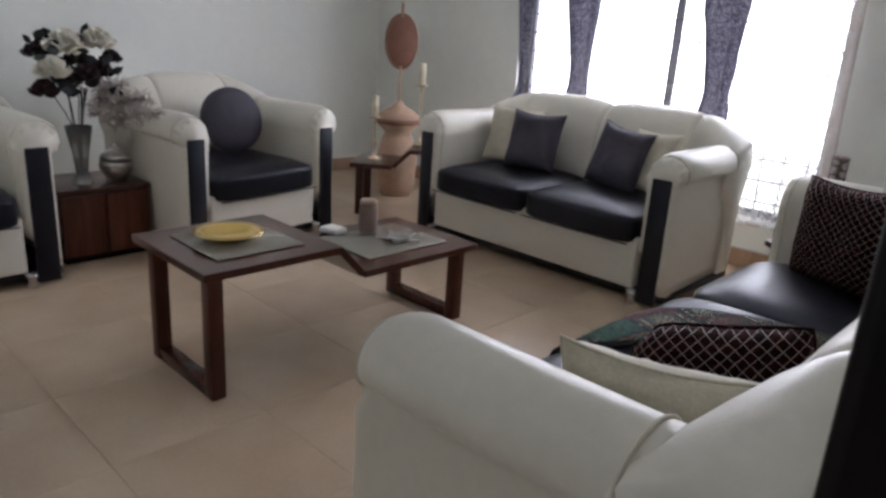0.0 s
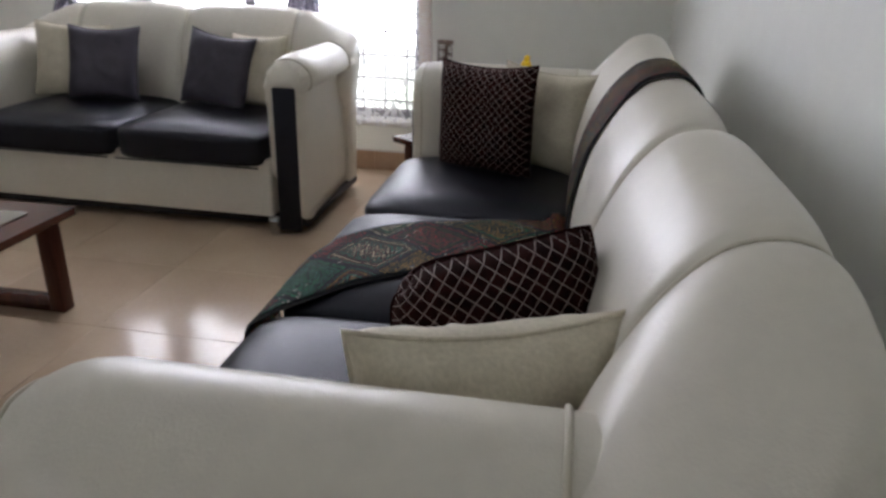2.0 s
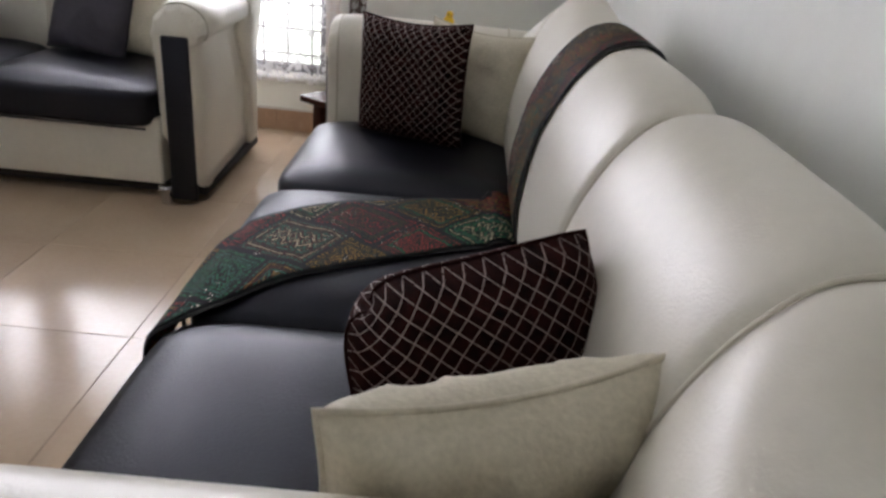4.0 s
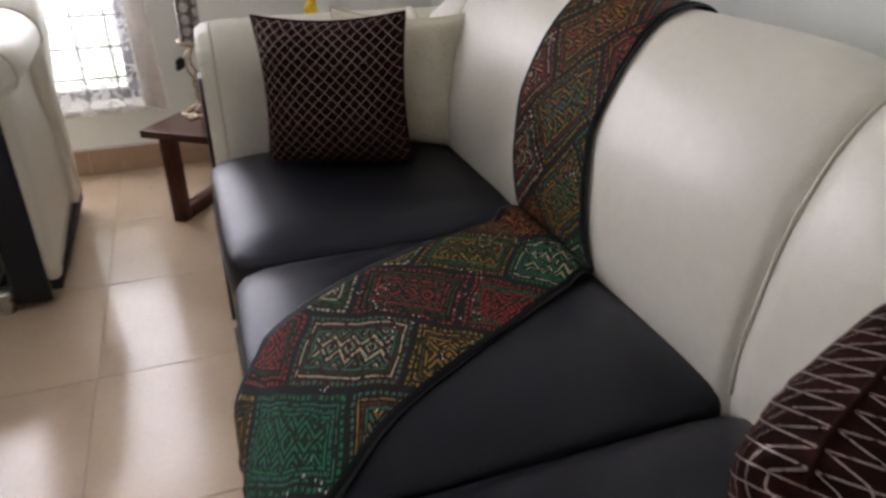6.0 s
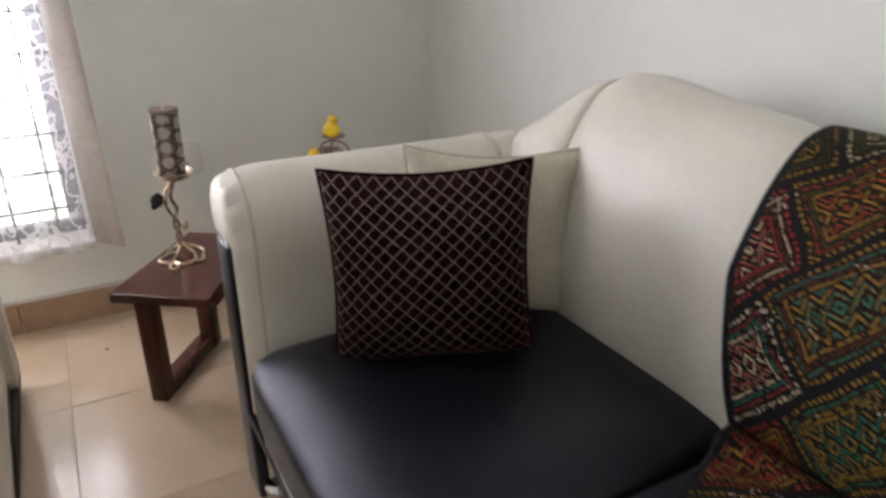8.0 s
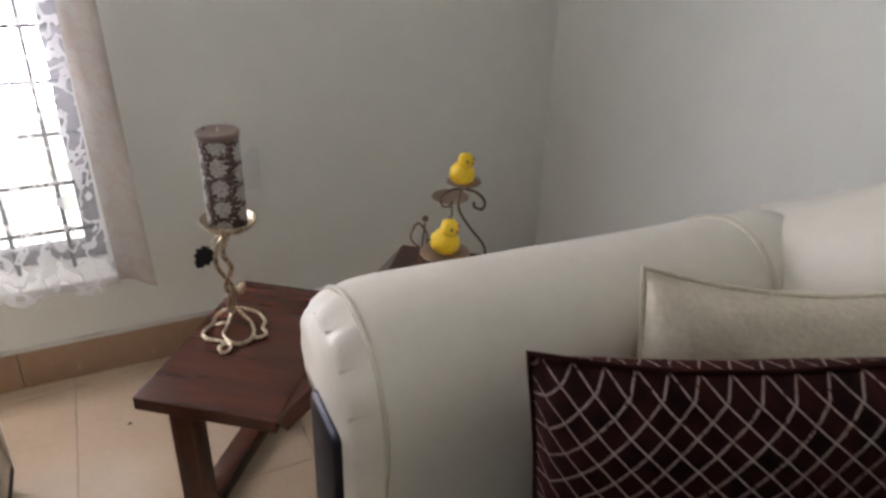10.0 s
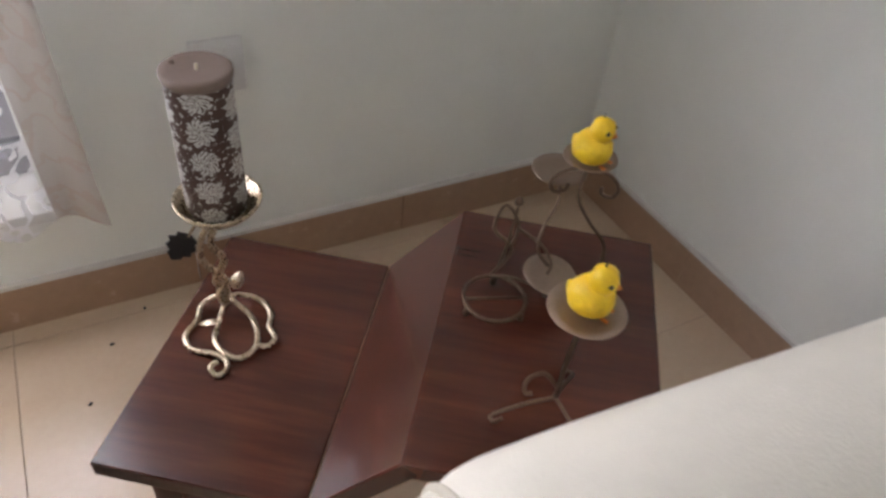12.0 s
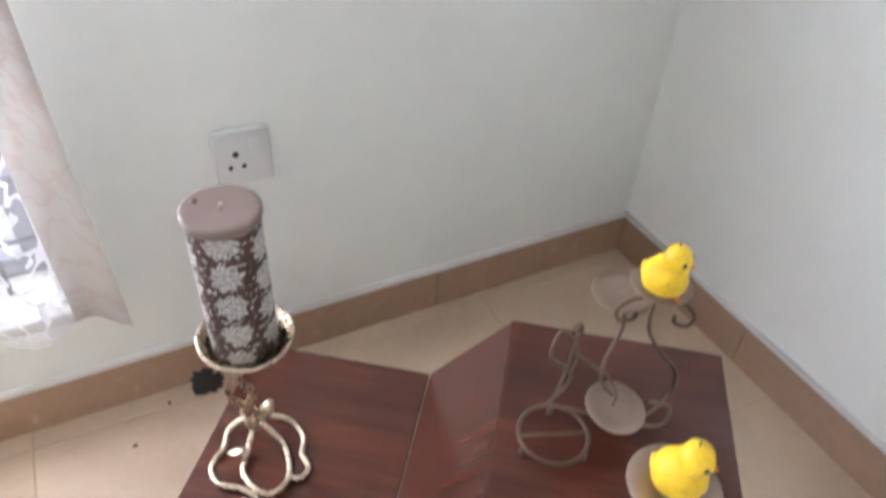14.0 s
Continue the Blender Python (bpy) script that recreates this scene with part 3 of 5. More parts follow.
# daylight outside the window, and an unseen glowing sheet added behind the hall
for nm, b in (("backdrop_garden", (-6, 4, 2.6, 2.65, -0.3, 6)), ("backdrop_street", (-6, 7, -13.05, -13, -3, 8))):
    tagged(finish(box(*b), nm, OUTSIDE, smooth=False), "blown-out hazy daylight beyond the house", "backdrop", kind="structure")
tagged(finish(box(-40, 40, -40, 40, -0.30, -0.25), "ground", mat("outdoor_ground", (0.20, 0.19, 0.15), 0.9, var=0.2, scale=0.8), smooth=False), "pale dry ground outside the house", "ground", kind="structure")

# ---- upholstery ----
BACK_PROFILE = [(0.66, 0.36), (0.63, 0.46), (0.622, 0.55), (0.635, 0.65), (0.662, 0.75), (0.712, 0.85), (0.77, 0.915), (0.825, 0.935), (0.864, 0.912), (0.886, 0.84), (0.889, 0.70), (0.856, 0.40), (0.800, 0.07)]
ARM_PROFILE = [(0.004, 0.28), (0.004, 0.46), (0.0, 0.60), (-0.008, 0.665), (0.004, 0.726), (0.048, 0.774), (0.115, 0.793), (0.18, 0.781), (0.232, 0.748), (0.250, 0.705), (0.240, 0.672), (0.208, 0.655), (0.192, 0.636), (0.190, 0.40), (0.190, 0.065)]
BP = [(p.x if p.x < 0.78 else 0.78 + (p.x - 0.78) * 1.3, p.y) for p in smooth_line([(a, b, 0) for a, b in BACK_PROFILE], 4)]
AP = [(p.x * 0.92, p.y) for p in smooth_line([(a, b, 0) for a, b in ARM_PROFILE], 4)]
ARM_W = 0.200


def ramp_at(table, q):
    """The value at q on a line through (place, value) pairs, eased between them."""
    for (a, va), (b, vb) in zip(table, table[1:]):
        if q <= b:
            t = max(0.0, (q - a) / (b - a))
            return va + (vb - va) * t
    return table[-1][1]


# height of the back's crest by the distance from its end: a plain wing, and one that rises above the rest
WING = [(0.0, 0.70), (0.05, 0.76), (0.12, 0.838), (0.20, 0.912), (0.27, 0.968), (0.34, 1.0)]
WING_HIGH = [(0.0, 0.64), (0.07, 0.70), (0.14, 0.80), (0.22, 0.93), (0.29, 1.045), (0.35, 1.10), (0.44, 1.095), (0.60, 1.045), (0.85, 1.0)]


def back_ring(x, half, pinch, high=False):
    """The cross-section of the padded back at x, lower over the arms, drawn in at the seams."""
    edge = half - abs(x)
    f = ramp_at(WING_HIGH if high and x < 0 else WING, edge)
    wrap = 0.11 * max(0.0, min(1.0, 1 - max(0, edge) / 0.32))
    out = []
    for y, z in BP:
        y -= wrap * max(0, min(1, (0.84 - y) / 0.12)) * max(0, min(1, (z - 0.45) / 0.2))
        if y > 0.76:
            y = 0.76 + (y - 0.76) * (1 - 0.75 * max(0.0, 1 - edge / 0.20) ** 2)
        if z > 0.5:
            z = 0.5 + (z - 0.5) * f
        w = max(0, min(1, (z - 0.40) / 0.2))
        cy, cz = 0.78, 0.66
        y2, z2 = y + (cy - y) * pinch * w, z + (cz - z) * pinch * w
        tuck = 0.022 * max(0.0, min(1.0, (0.66 - z2) / 0.05)) * max(0.0, 1 - edge / 0.1)
        out.append(Vector((x - math.copysign(tuck, x), y2, z2)))
    return out


def k_in(a, b, half, t):
    """True at a seam between the wing and the back, where the padding is drawn in less."""
    lo, hi = a, b
    return (lo > -half and lo < -half + 0.4 and t < 0.5) or (hi < half and hi > half - 0.4 and t > 0.5) or lo == -half or hi == half


def arm_ring(inner, sx, y, grow=0.0, soft=0.3, front=0.012):
    """The rolled arm's outline at depth y, rounded off towards its front."""
    t = (y - front) / (0.712 - front)
    shrink = 0.24 * max(0, 1 - t * 9) ** 2.2
    outer = soft * 0.5 * max(0, 1 - t * 3.8) ** 2.0
    drop = soft * 0.065 * max(0, 1 - t * 5.5) ** 1.9
    ring = []
    gather = max(0, 1 - abs(t - 0.022) / 0.03) if t < 0.06 else 0.0
    for k, (px, pz) in enumerate(AP):
        fold = 0.010 * gather * math.sin(k * 1.57) * (pz > 0.6)
        s = shrink + outer * min(1, max(0, (px - 0.09) / 0.06)) * min(1, max(0.15, (pz - 0.60) / 0.05))
        qx = px + (0.10 - px) * min(0.6, s)
        qx = qx - (0.03 if soft > 0.2 else 0.045) * t * max(0, qx) / 0.2 + (0.011 * max(0, qx) / 0.2 if soft < 0.2 else 0)
        qz = pz - (pz - 0.45) * shrink * 0.25 - drop * max(0, (pz - 0.5) / 0.29)
        if soft < 0.2:
            full = max(0.0, min(1.0, (qz - 0.55) / 0.15))
            qz += 0.014 * full
            qx += 0.010 * full * max(0.0, qx) / 0.2
        n = Vector((qx - 0.10, qz - 0.69)).normalized()
        ring.append(Vector((sx * (inner + qx + n.x * (grow + fold)), y, qz + n.y * (grow * (qz > 0.5) + fold))))
    return ring


def sofa(name, seats, seat_w, m, label, group, arms=((-1, 0.3, 0.012), (1, 0.3, 0.012)), high=False):
    """A rolled-arm sofa: cream body, dark seat cushions, dark panel on each arm front."""
    s = thing(name, m, label, "armchair" if seats == 1 else "sofa", group)
    inner = seats * seat_w / 2
    half = inner + ARM_W
    # apron, plinth, feet
    part("apron", box(-inner - 0.01, inner + 0.01, 0.02, 0.66, 0.075, 0.345, 0.012), CREAM, s)
    part("plinth", box(-half + 0.03, half - 0.03, 0.05, 0.80, 0.035, 0.074), PLINTH, s, "black sofa underside")
    for sx in (-1, 1):
        for y, off in ((0.016, -0.180), (0.76, -0.10)):
            part("foot", lathe([(0.018, 0), (0.022, 0.004), (0.022, 0.05), (0.03, 0.06), (0.03, 0.074)], 16, m=pose(sx * (half + off), y, 0)), CHROME, s, "short steel foot")
    part("seat_deck", box(-inner + 0.005, inner - 0.005, 0.03, 0.62, 0.346, 0.40, 0.004), DARK, s)
    # seat cushions
    for i in range(seats):
        x = -inner + (i + 0.5) * seat_w
        part("seat_cushion", pad(seat_w - 0.004, 0.72, 0.150, 9, 0.028, 11, pose(x, 0.325, 0.3825)), DARK, s)
        z = 0.318
        part("cushion_welt", tube([(x - seat_w / 2 + 0.02, -0.037, z), (x + seat_w / 2 - 0.02, -0.037, z)], 0.004, 6), DARK, s)
    # back: one padded panel a seat, the outer ones running down over the arms
    wing = 0.12
    cuts = [-half, -inner + wing] + [-inner + i * seat_w for i in range(1, seats)] + [inner - wing, half]
    for a, b in zip(cuts, cuts[1:]):
        rings = []
        n = max(16, int((b - a) / 0.035))
        for k in range(n + 1):
            t = k / n
            q = abs(2 * t - 1)
            outer = (t < 0.5 and a == -half) or (t > 0.5 and b == half)
            rings.append(back_ring(a + (b - a) * t, half, (0.10 * q ** 18 if outer else (0.06 if k_in(a, b, half, t) else 0.12) * q ** 5), high))
        part("back_panel", loft(rings), CREAM, s)
    for c in cuts[1:-1]:
        part("seam", tube([p for p in back_ring(c, half, 0.052 if c in (cuts[1], cuts[-2]) else 0.112, high)][4:-10], 0.0035, 6), SEAM, s, "stitched cream seam")
    # arms
    for sx, soft, front in arms:
        rings = [arm_ring(inner, sx, front + (0.712 - front) * (k / 26) ** 1.35, 0.0, soft, front) for k in range(27)]
        arm = part("arm", loft(rings), CREAM, s)
        part("side_panel", box(*sorted((sx * (inner + 0.130), sx * (inner + 0.174))), 0.66, 0.79, 0.068, 0.645, 0.01), CREAM, s)
        p = part("arm_panel", box(*sorted((sx * (inner + 0.045), sx * (inner + (0.148 if soft < 0.5 else 0.120)))), front - (0.010 if soft < 0.5 else 0.004), front + 0.018, 0.022, 0.665, 0.008), DARK, arm, "dark leather panel on the arm front")
        part("piping", tube(arm_ring(inner, sx, front + 0.038, 0.0012, soft, front)[2:-12], 0.0040, 6), SEAM, arm, "cream piping")
        part("piping", tube(arm_ring(inner, sx, 0.615, 0.0015, soft, front)[8:-12], 0.0045, 6), SEAM, arm, "cream piping")
        for k in (15, 19, 23, 27, 31):
            line = [arm_ring(inner, sx, front + q, 0.0, soft, front)[k] for q in (0.003, 0.012, 0.022)]
            part("pleat", tube(line, 0.0028, 6, taper=lambda q: 1.0 - 0.7 * q), SEAM, arm, "gathered leather pleat")
    return s


SOFA_M = pose(0.035, -1.032, 0, 0, 0, -90)
LOVE_M = pose(-1.375, 0.115, 0)
SET = "cream and dark sofa set"
sofa("sofa", 3, 0.692, SOFA_M, "three-seat cream leather sofa with dark seats along the wall", SET, ((-1, 0.1, -0.012), (1, 1.0, 0.016)), True)
sofa("loveseat", 2, 0.72, LOVE_M, "two-seat cream leather sofa with dark seats before the window", SET)
sofa("armchair", 1, 0.72, pose(-2.49, -0.85, 0, 0, 0, 97), "cream leather armchair holding a round dark cushion", SET)
sofa("armchair", 1, 0.42, pose(-2.50, -2.34, 0, 0, 0, 91), "cream leather armchair beside the red wooden cabinet", SET)

# ---- cushions ----
CG = "loose cushions"
pillow("cushion", 0.395, 0.16, pose(0.34, -0.205, 0.658, -4, -2, -26), LATTICE, "dark maroon cushion with a silver thread lattice", CG, seed=3)
pillow("cushion", 0.38, 0.12, pose(0.545, -0.095, 0.645, -6, 2, -26), BEIGE, "beige brocade cushion against the sofa arm", CG, seed=5, pull=0.10, crease=0.008)
pillow("cushion", 0.355, 0.19, pose(0.556, -1.700, 0.600, -12, -10, 20), LATTICE, "dark maroon cushion with a silver thread lattice", CG, seed=8, pull=0.03, crease=0.006, plump=0.30)
pillow("cushion", 0.37, 0.14, pose(0.545, -1.945, 0.612, 10, 2, 26), BEIGE, "beige brocade cushion leaning on the sofa arm", CG, seed=11, pull=0.12, crease=0.012)
pillow("cushion", 0.37, 0.14, pose(-1.68, 0.56, 0.655, -16, 0, 6), NAVY, "plain dark velvet cushion on the loveseat", CG, seed=13, pull=0.10, crease=0.008)
pillow("cushion", 0.37, 0.12, pose(-1.90, 0.63, 0.655, -16, 3, 16), BEIGE, "beige brocade cushion on the loveseat", CG, seed=17)
pillow("cushion", 0.37, 0.14, pose(-1.09, 0.60, 0.645, -16, 6, -10), NAVY, "plain dark velvet cushion on the loveseat", CG, seed=19, pull=0.10, crease=0.008)
pillow("cushion", 0.36, 0.12, pose(-0.91, 0.66, 0.645, -14, -2, -18), BEIGE, "beige brocade cushion on the loveseat", CG, seed=23)
rc = thing("round_cushion", pose(-2.925, -0.83, 0.685, -14, 0, 84), "round dark brown cushion on the armchair", "cushion", CG)
part("cover", lathe([(0.001, -0.07), (0.09, -0.066), (0.15, -0.05), (0.185, -0.02), (0.192, 0), (0.185, 0.02), (0.15, 0.05), (0.09, 0.066), (0.001, 0.07)], 36, m=pose(0, 0, 0, 90, 0, 0)), NAVY, rc)
part("piping", tube([(0.193 * math.cos(radians(a)), 0, 0.193 * math.sin(radians(a))) for a in range(0, 360, 10)], 0.004, 6, True), NAVY, rc)

# ---- embroidered runner over the sofa back and across the seats ----


def drape(q):
    """A point of the runner laid down on the crowned seat cushions."""
    if q.x > 0.60 or q.z < 0.455 or q.z > 0.52 or q.x < 0.03:
        return q
    cx = (((-(q.y + 1.032) + 1.038) / 0.692) % 1.0) * 2 - 1
    cy = (q.x - 0.035 - 0.325) / 0.36
    return Vector((q.x, q.y, 0.461 + 0.028 * max(0.3, 1 - cx ** 4) * max(0.0, 1 - cy ** 4)))


def runner():
    bm = bmesh.new()
    lay = bm.loops.layers.uv.new("UVMap")
    prof = [(y, z) for y, z in BP if 0.47 < z]
    prof = [q for i, q in enumerate(prof) if not (q[0] > 0.85 and q[1] < 0.82)][::-1]
    ends = []
    for y, z in prof:                                     # down the back
        off = 0.007
        cy, cz = 0.78, 0.62
        d = Vector((y - cy, z - cz)).normalized()
        t = max(0, (0.72 - z) / 0.25)
        ends.append((Vector((0.035 + y + d.x * off, -0.607 - 0.075 * t, z + d.y * off)), Vector((0.035 + y + d.x * off, -0.915 - 0.09 * t, z + d.y * off))))
    seat = [((0.63, -0.69), (0.625, -1.015)), ((0.58, -0.705), (0.565, -1.05)), ((0.43, -0.765), (0.434, -1.125)), ((0.24, -0.856), (0.30, -1.20)), ((0.13, -0.925), (0.18, -1.275)),
            ((0.05, -0.99), (0.09, -1.36)), ((0.012, -1.04), (0.03, -1.425))]
    for a, b in seat:
        z = lambda x: 0.484 + 0.008 * math.sin(3 * x) if x > 0.06 else 0.468 - (0.06 - x) * 0.25
        ends.append((Vector((*a, z(a[0]))), Vector((*b, z(b[0])))))
    ends.append((Vector((-0.022, -1.10, 0.43)), Vector((-0.018, -1.445, 0.43))))
    ends.append((Vector((-0.026, -1.12, 0.375)), Vector((-0.024, -1.46, 0.365))))
    la = smooth_line([e[0] for e in ends], 4)
    lb = smooth_line([e[1] for e in ends], 4)
    s, grid, n = 0.0, [], 16
    for k, (a, b) in enumerate(zip(la, lb)):
        if k:
            s += ((a + b) / 2 - (la[k - 1] + lb[k - 1]) / 2).length
        row = []
        for i in range(n + 1):
            t = i / n
            p = drape(a.lerp(b, t))
            p = p + Vector((noise.noise(p * 9) * 0.004, noise.noise(p * 7 + Vector((3, 0, 0))) * 0.006, abs(noise.noise(p * 11)) * 0.004))
            row.append((bm.verts.new(p), ((t - 0.5) * 0.34, s)))
        grid.append(row)
    for r0, r1 in zip(grid, grid[1:]):
        for i in range(n):
            q = (r0[i], r0[i + 1], r1[i + 1], r1[i])
            f = bm.faces.new([v for v, _ in q])
            for lp, (_, uv) in zip(f.loops, q):
                lp[lay].uv = uv
    e = thing("table_runner", pose(0, 0, 0), "multicoloured embroidered patchwork runner draped over sofa back and seat", "runner")
    ob = part("cloth", bm, PATCH, e)
    so = ob.modifiers.new("thick", 'SOLIDIFY')
    so.thickness, so.offset = 0.004, 1.0
    part("binding", tube([drape(q) for q in la], 0.0035, 6), BLACK, e, "black cloth edging")
    part("binding", tube([drape(q) for q in lb], 0.0035, 6), BLACK, e, "black cloth edging")
    for k in range(6):
        p = la[-1].lerp(lb[-1], (k + 0.5) / 6)
        part("tassel", tube([p, p + Vector((-0.004, 0.003, -0.018)), p + Vector((-0.002, 0.0, -0.032))], 0.005, 6, taper=lambda q: 0.6 + q * 0.6), BLACK, e)
    return e


runner()

# ---- two-level tables ----


def plank_top(name, pts, thick, parent, inset=None):
    """A slab with rounded edges over four corners (counter-clockwise, at their upper face)."""
    bm = bmesh.new()
    up = [Vector(p) for p in pts]
    nrm = (up[1] - up[0]).cross(up[3] - up[0]).normalized()
    lo = [p - nrm * thick for p in up]
    vs = [bm.verts.new(p) for p in up + lo]
    bm.faces.new(vs[:4]), bm.faces.new(vs[4:][::-1])
    for i in range(4):
        j = (i + 1) % 4
        bm.faces.new((vs[i], vs[4 + i], vs[4 + j], vs[j]))
    bmesh.ops.bevel(bm, geom=bm.edges[:], offset=0.0022, segments=2, profile=0.5, affect='EDGES')
    return part(name, bm, WOOD_S if name == "slanted_board" else WOOD, parent, smooth=False)


def step_table(name, m, label, low_len, ramp_len, high_len, depth, z_low, z_high, inset, group, leg=0.055):
    """Local x runs from the low end to the high end, y is the depth; each end stands on a sled frame."""
    e = thing(name, m, label, "table", group)
    a, b, c = low_len, low_len + ramp_len, low_len + ramp_len + high_len
    th = 0.028
    plank_top("low_top", [(0, 0, z_low), (a, 0, z_low), (a, depth, z_low), (0, depth, z_low)], th, e)
    plank_top("slanted_board", [(a + 0.001, 0, z_low), (b - 0.001, 0, z_high), (b - 0.001, depth, z_high), (a + 0.001, depth, z_low)], th, e)
    plank_top("high_top", [(b, 0, z_high), (c, 0, z_high), (c, depth, z_high), (b, depth, z_high)], th, e)
    for x, zt in ((0.035, z_low), (c - 0.035 - leg, z_high)):
        for y in (0.045, depth - 0.045 - leg):
            part("leg", box(x, x + leg, y, y + leg, 0, zt - th, 0.004), WOOD_Y, e)
        part("foot_rail", box(x + 0.001, x + leg - 0.001, 0.045 + leg, depth - 0.045 - leg, 0.0, 0.05, 0.004), WOOD, e)
    if inset:
        for x0, x1, z in ((0, a, z_low), (b, c, z_high)):
            k = 0.10
            part("glass_panel", box(x0 + k, x1 - k, k, depth - k, z + 0.001, z + 0.006, 0.002), GLASS, e, "etched glass panel in the table top")
    return e


# coffee table: local x towards -y of the room, high end nearest the doorway
step_table("coffee_table", pose(-0.995, -0.685, 0, 0, 0, -90) @ pose(0, -0.565, 0), "dark red wooden two-level coffee table with glass panels", 0.655, 0.115, 0.555, 0.565, 0.37, 0.49, True, "step tables")
ST_M = pose(-0.207, 0.622, 0, 0, 0, -37.2)
step_table("side_table", ST_M, "dark red wooden two-level side table in the corner", 0.284, 0.118, 0.29, 0.455, 0.372, 0.522, False, "step tables", 0.05)
step_table("side_table", pose(-2.80, -0.02, 0, 0, 0, 40), "dark red wooden two-level side table behind the sofas", 0.29, 0.12, 0.235, 0.44, 0.372, 0.49, False, "step tables", 0.05)

# ---- things on the corner side table ----


def arc(c, r, a0, a1, n=14, plane="xy", sx=1.0):
    c = Vector(c)
    out = []
    for k in range(n + 1):
        a = radians(a0 + (a1 - a0) * k / n)
        u, v = r * math.cos(a) * sx, r * math.sin(a)
        out.append(c + (Vector((u, v, 0)) if plane == "xy" else Vector((u, 0, v))))
    return out


def candlestick():
    e = thing("candle_holder", pose(0.007, 0.751, 0.372), "antique gold metal candle holder shaped as a rose stem", "candle holder")
    for line in ([(0.0122, 0.0612, 0.030), (-0.0022, 0.0826, 0.018), (-0.0245, 0.0785, 0.010), (-0.0364, 0.0550, 0.006), (-0.0590, 0.0322, 0.006), (-0.0573, 0.0023, 0.006), (-0.0288, -0.0215, 0.007), (-0.0164, -0.0420, 0.006), (-0.0228, -0.0577, 0.006), (-0.0360, -0.0599, 0.006), (-0.0401, -0.0454, 0.010), (-0.0284, -0.0405, 0.012)],
                 [(0.0174, 0.0630, 0.030), (0.0402, 0.0689, 0.018), (0.0629, 0.0540, 0.010), (0.0692, 0.0240, 0.006), (0.0587, -0.0002, 0.006), (0.0607, -0.0241, 0.006), (0.0448, -0.0353, 0.006), (0.0290, -0.0258, 0.008)],
                 [(0.0097, 0.0582, 0.028), (-0.0093, 0.0318, 0.010), (-0.0224, 0.0046, 0.006), (-0.0147, -0.0261, 0.006), (0.0038, -0.0421, 0.006), (0.0287, -0.0319, 0.007), (0.0396, -0.0016, 0.006), (0.0384, 0.0301, 0.010), (0.0190, 0.0580, 0.028)]):
        part("base_loop", tube(smooth_line(line, 5), 0.0040, 8), GOLD, e)
    part("rose_leaf", lathe([(0.001, -0.018), (0.007, -0.006), (0.007, 0.004), (0.001, 0.018)], 10, m=pose(-0.022, 0.030, 0.020, 70, 0, 60) @ Matrix.Diagonal((1, 0.4, 1, 1))), GOLD, e)
    part("stem", tube(smooth_line([(0.010, 0.052, 0.028), (0.012, 0.040, 0.07), (-0.004, 0.02, 0.11), (0.010, 0.006, 0.16), (-0.004, 0.0, 0.20), (0.014, -0.004, 0.252)], 5), 0.0052, 8), GOLD, e)
    part("stem", tube(smooth_line([(0.006, 0.054, 0.028), (0.000, 0.036, 0.07), (0.010, 0.016, 0.11), (-0.018, 0.004, 0.17), (-0.012, -0.004, 0.22), (0.014, -0.004, 0.252)], 5), 0.0045, 8), GOLD, e)
    part("bud", lathe([(0.001, 0), (0.008, 0.006), (0.010, 0.016), (0.005, 0.028), (0.001, 0.032)], 12, m=pose(0.020, 0.022, 0.085, 0, 25, 0)), GOLD, e)
    bm = bmesh.new()
    side, down = Vector((-0.86, 0.50, 0)), Vector((0, 0, -1))
    ax = (side * 0.55 + down * 0.83).normalized()
    wd = (side * 0.83 - down * 0.55).normalized()
    c = Vector((-0.026, 0.016, 0.208))
    half = [(0.0, 0.003), (0.006, 0.015), (0.013, 0.0125), (0.020, 0.021), (0.027, 0.0155), (0.035, 0.0185), (0.042, 0.0095), (0.048, 0.0105), (0.058, 0.0)]
    rim = [c + ax * u + wd * w for u, w in half] + [c + ax * u - wd * w for u, w in half[-2::-1]]
    thin = Vector((0.5, 0.86, 0)) * 0.0012
    vs, ws = [bm.verts.new(q + thin) for q in rim], [bm.verts.new(q - thin) for q in rim]
    bm.faces.new(vs), bm.faces.new(ws[::-1])
    for i in range(len(rim)):
        k = (i + 1) % len(rim)
        bm.faces.new((vs[i], ws[i], ws[k], vs[k]))
    part("leaf_stalk", tube(smooth_line([(-0.006, 0.002, 0.238), (-0.016, 0.008, 0.230), tuple(c + ax * 0.004)], 4), 0.0022, 6), GOLD, e)
    part("leaf", bm, BLACK, e, "black enamelled metal leaf", smooth=False)
    part("dish", lathe([(0.001, 0.250), (0.030, 0.252), (0.044, 0.258), (0.052, 0.268), (0.055, 0.276), (0.051, 0.273), (0.042, 0.262), (0.001, 0.257)], 32, m=pose(0.014, -0.004, 0)), GOLD, e)
    c = thing("candle", pose(0.020, 0.750, 0.633), "brown pillar candle wrapped in white lace flowers", "candle")
    bm = bmesh.new()
    lay = bm.loops.layers.uv.new("UVMap")
    n, r, h = 36, 0.0375, 0.186
    ring = [[bm.verts.new((r * math.cos(2 * math.pi * i / n), r * math.sin(2 * math.pi * i / n), z)) for i in range(n)] for z in (0.0, 0.05, 0.11, h)]
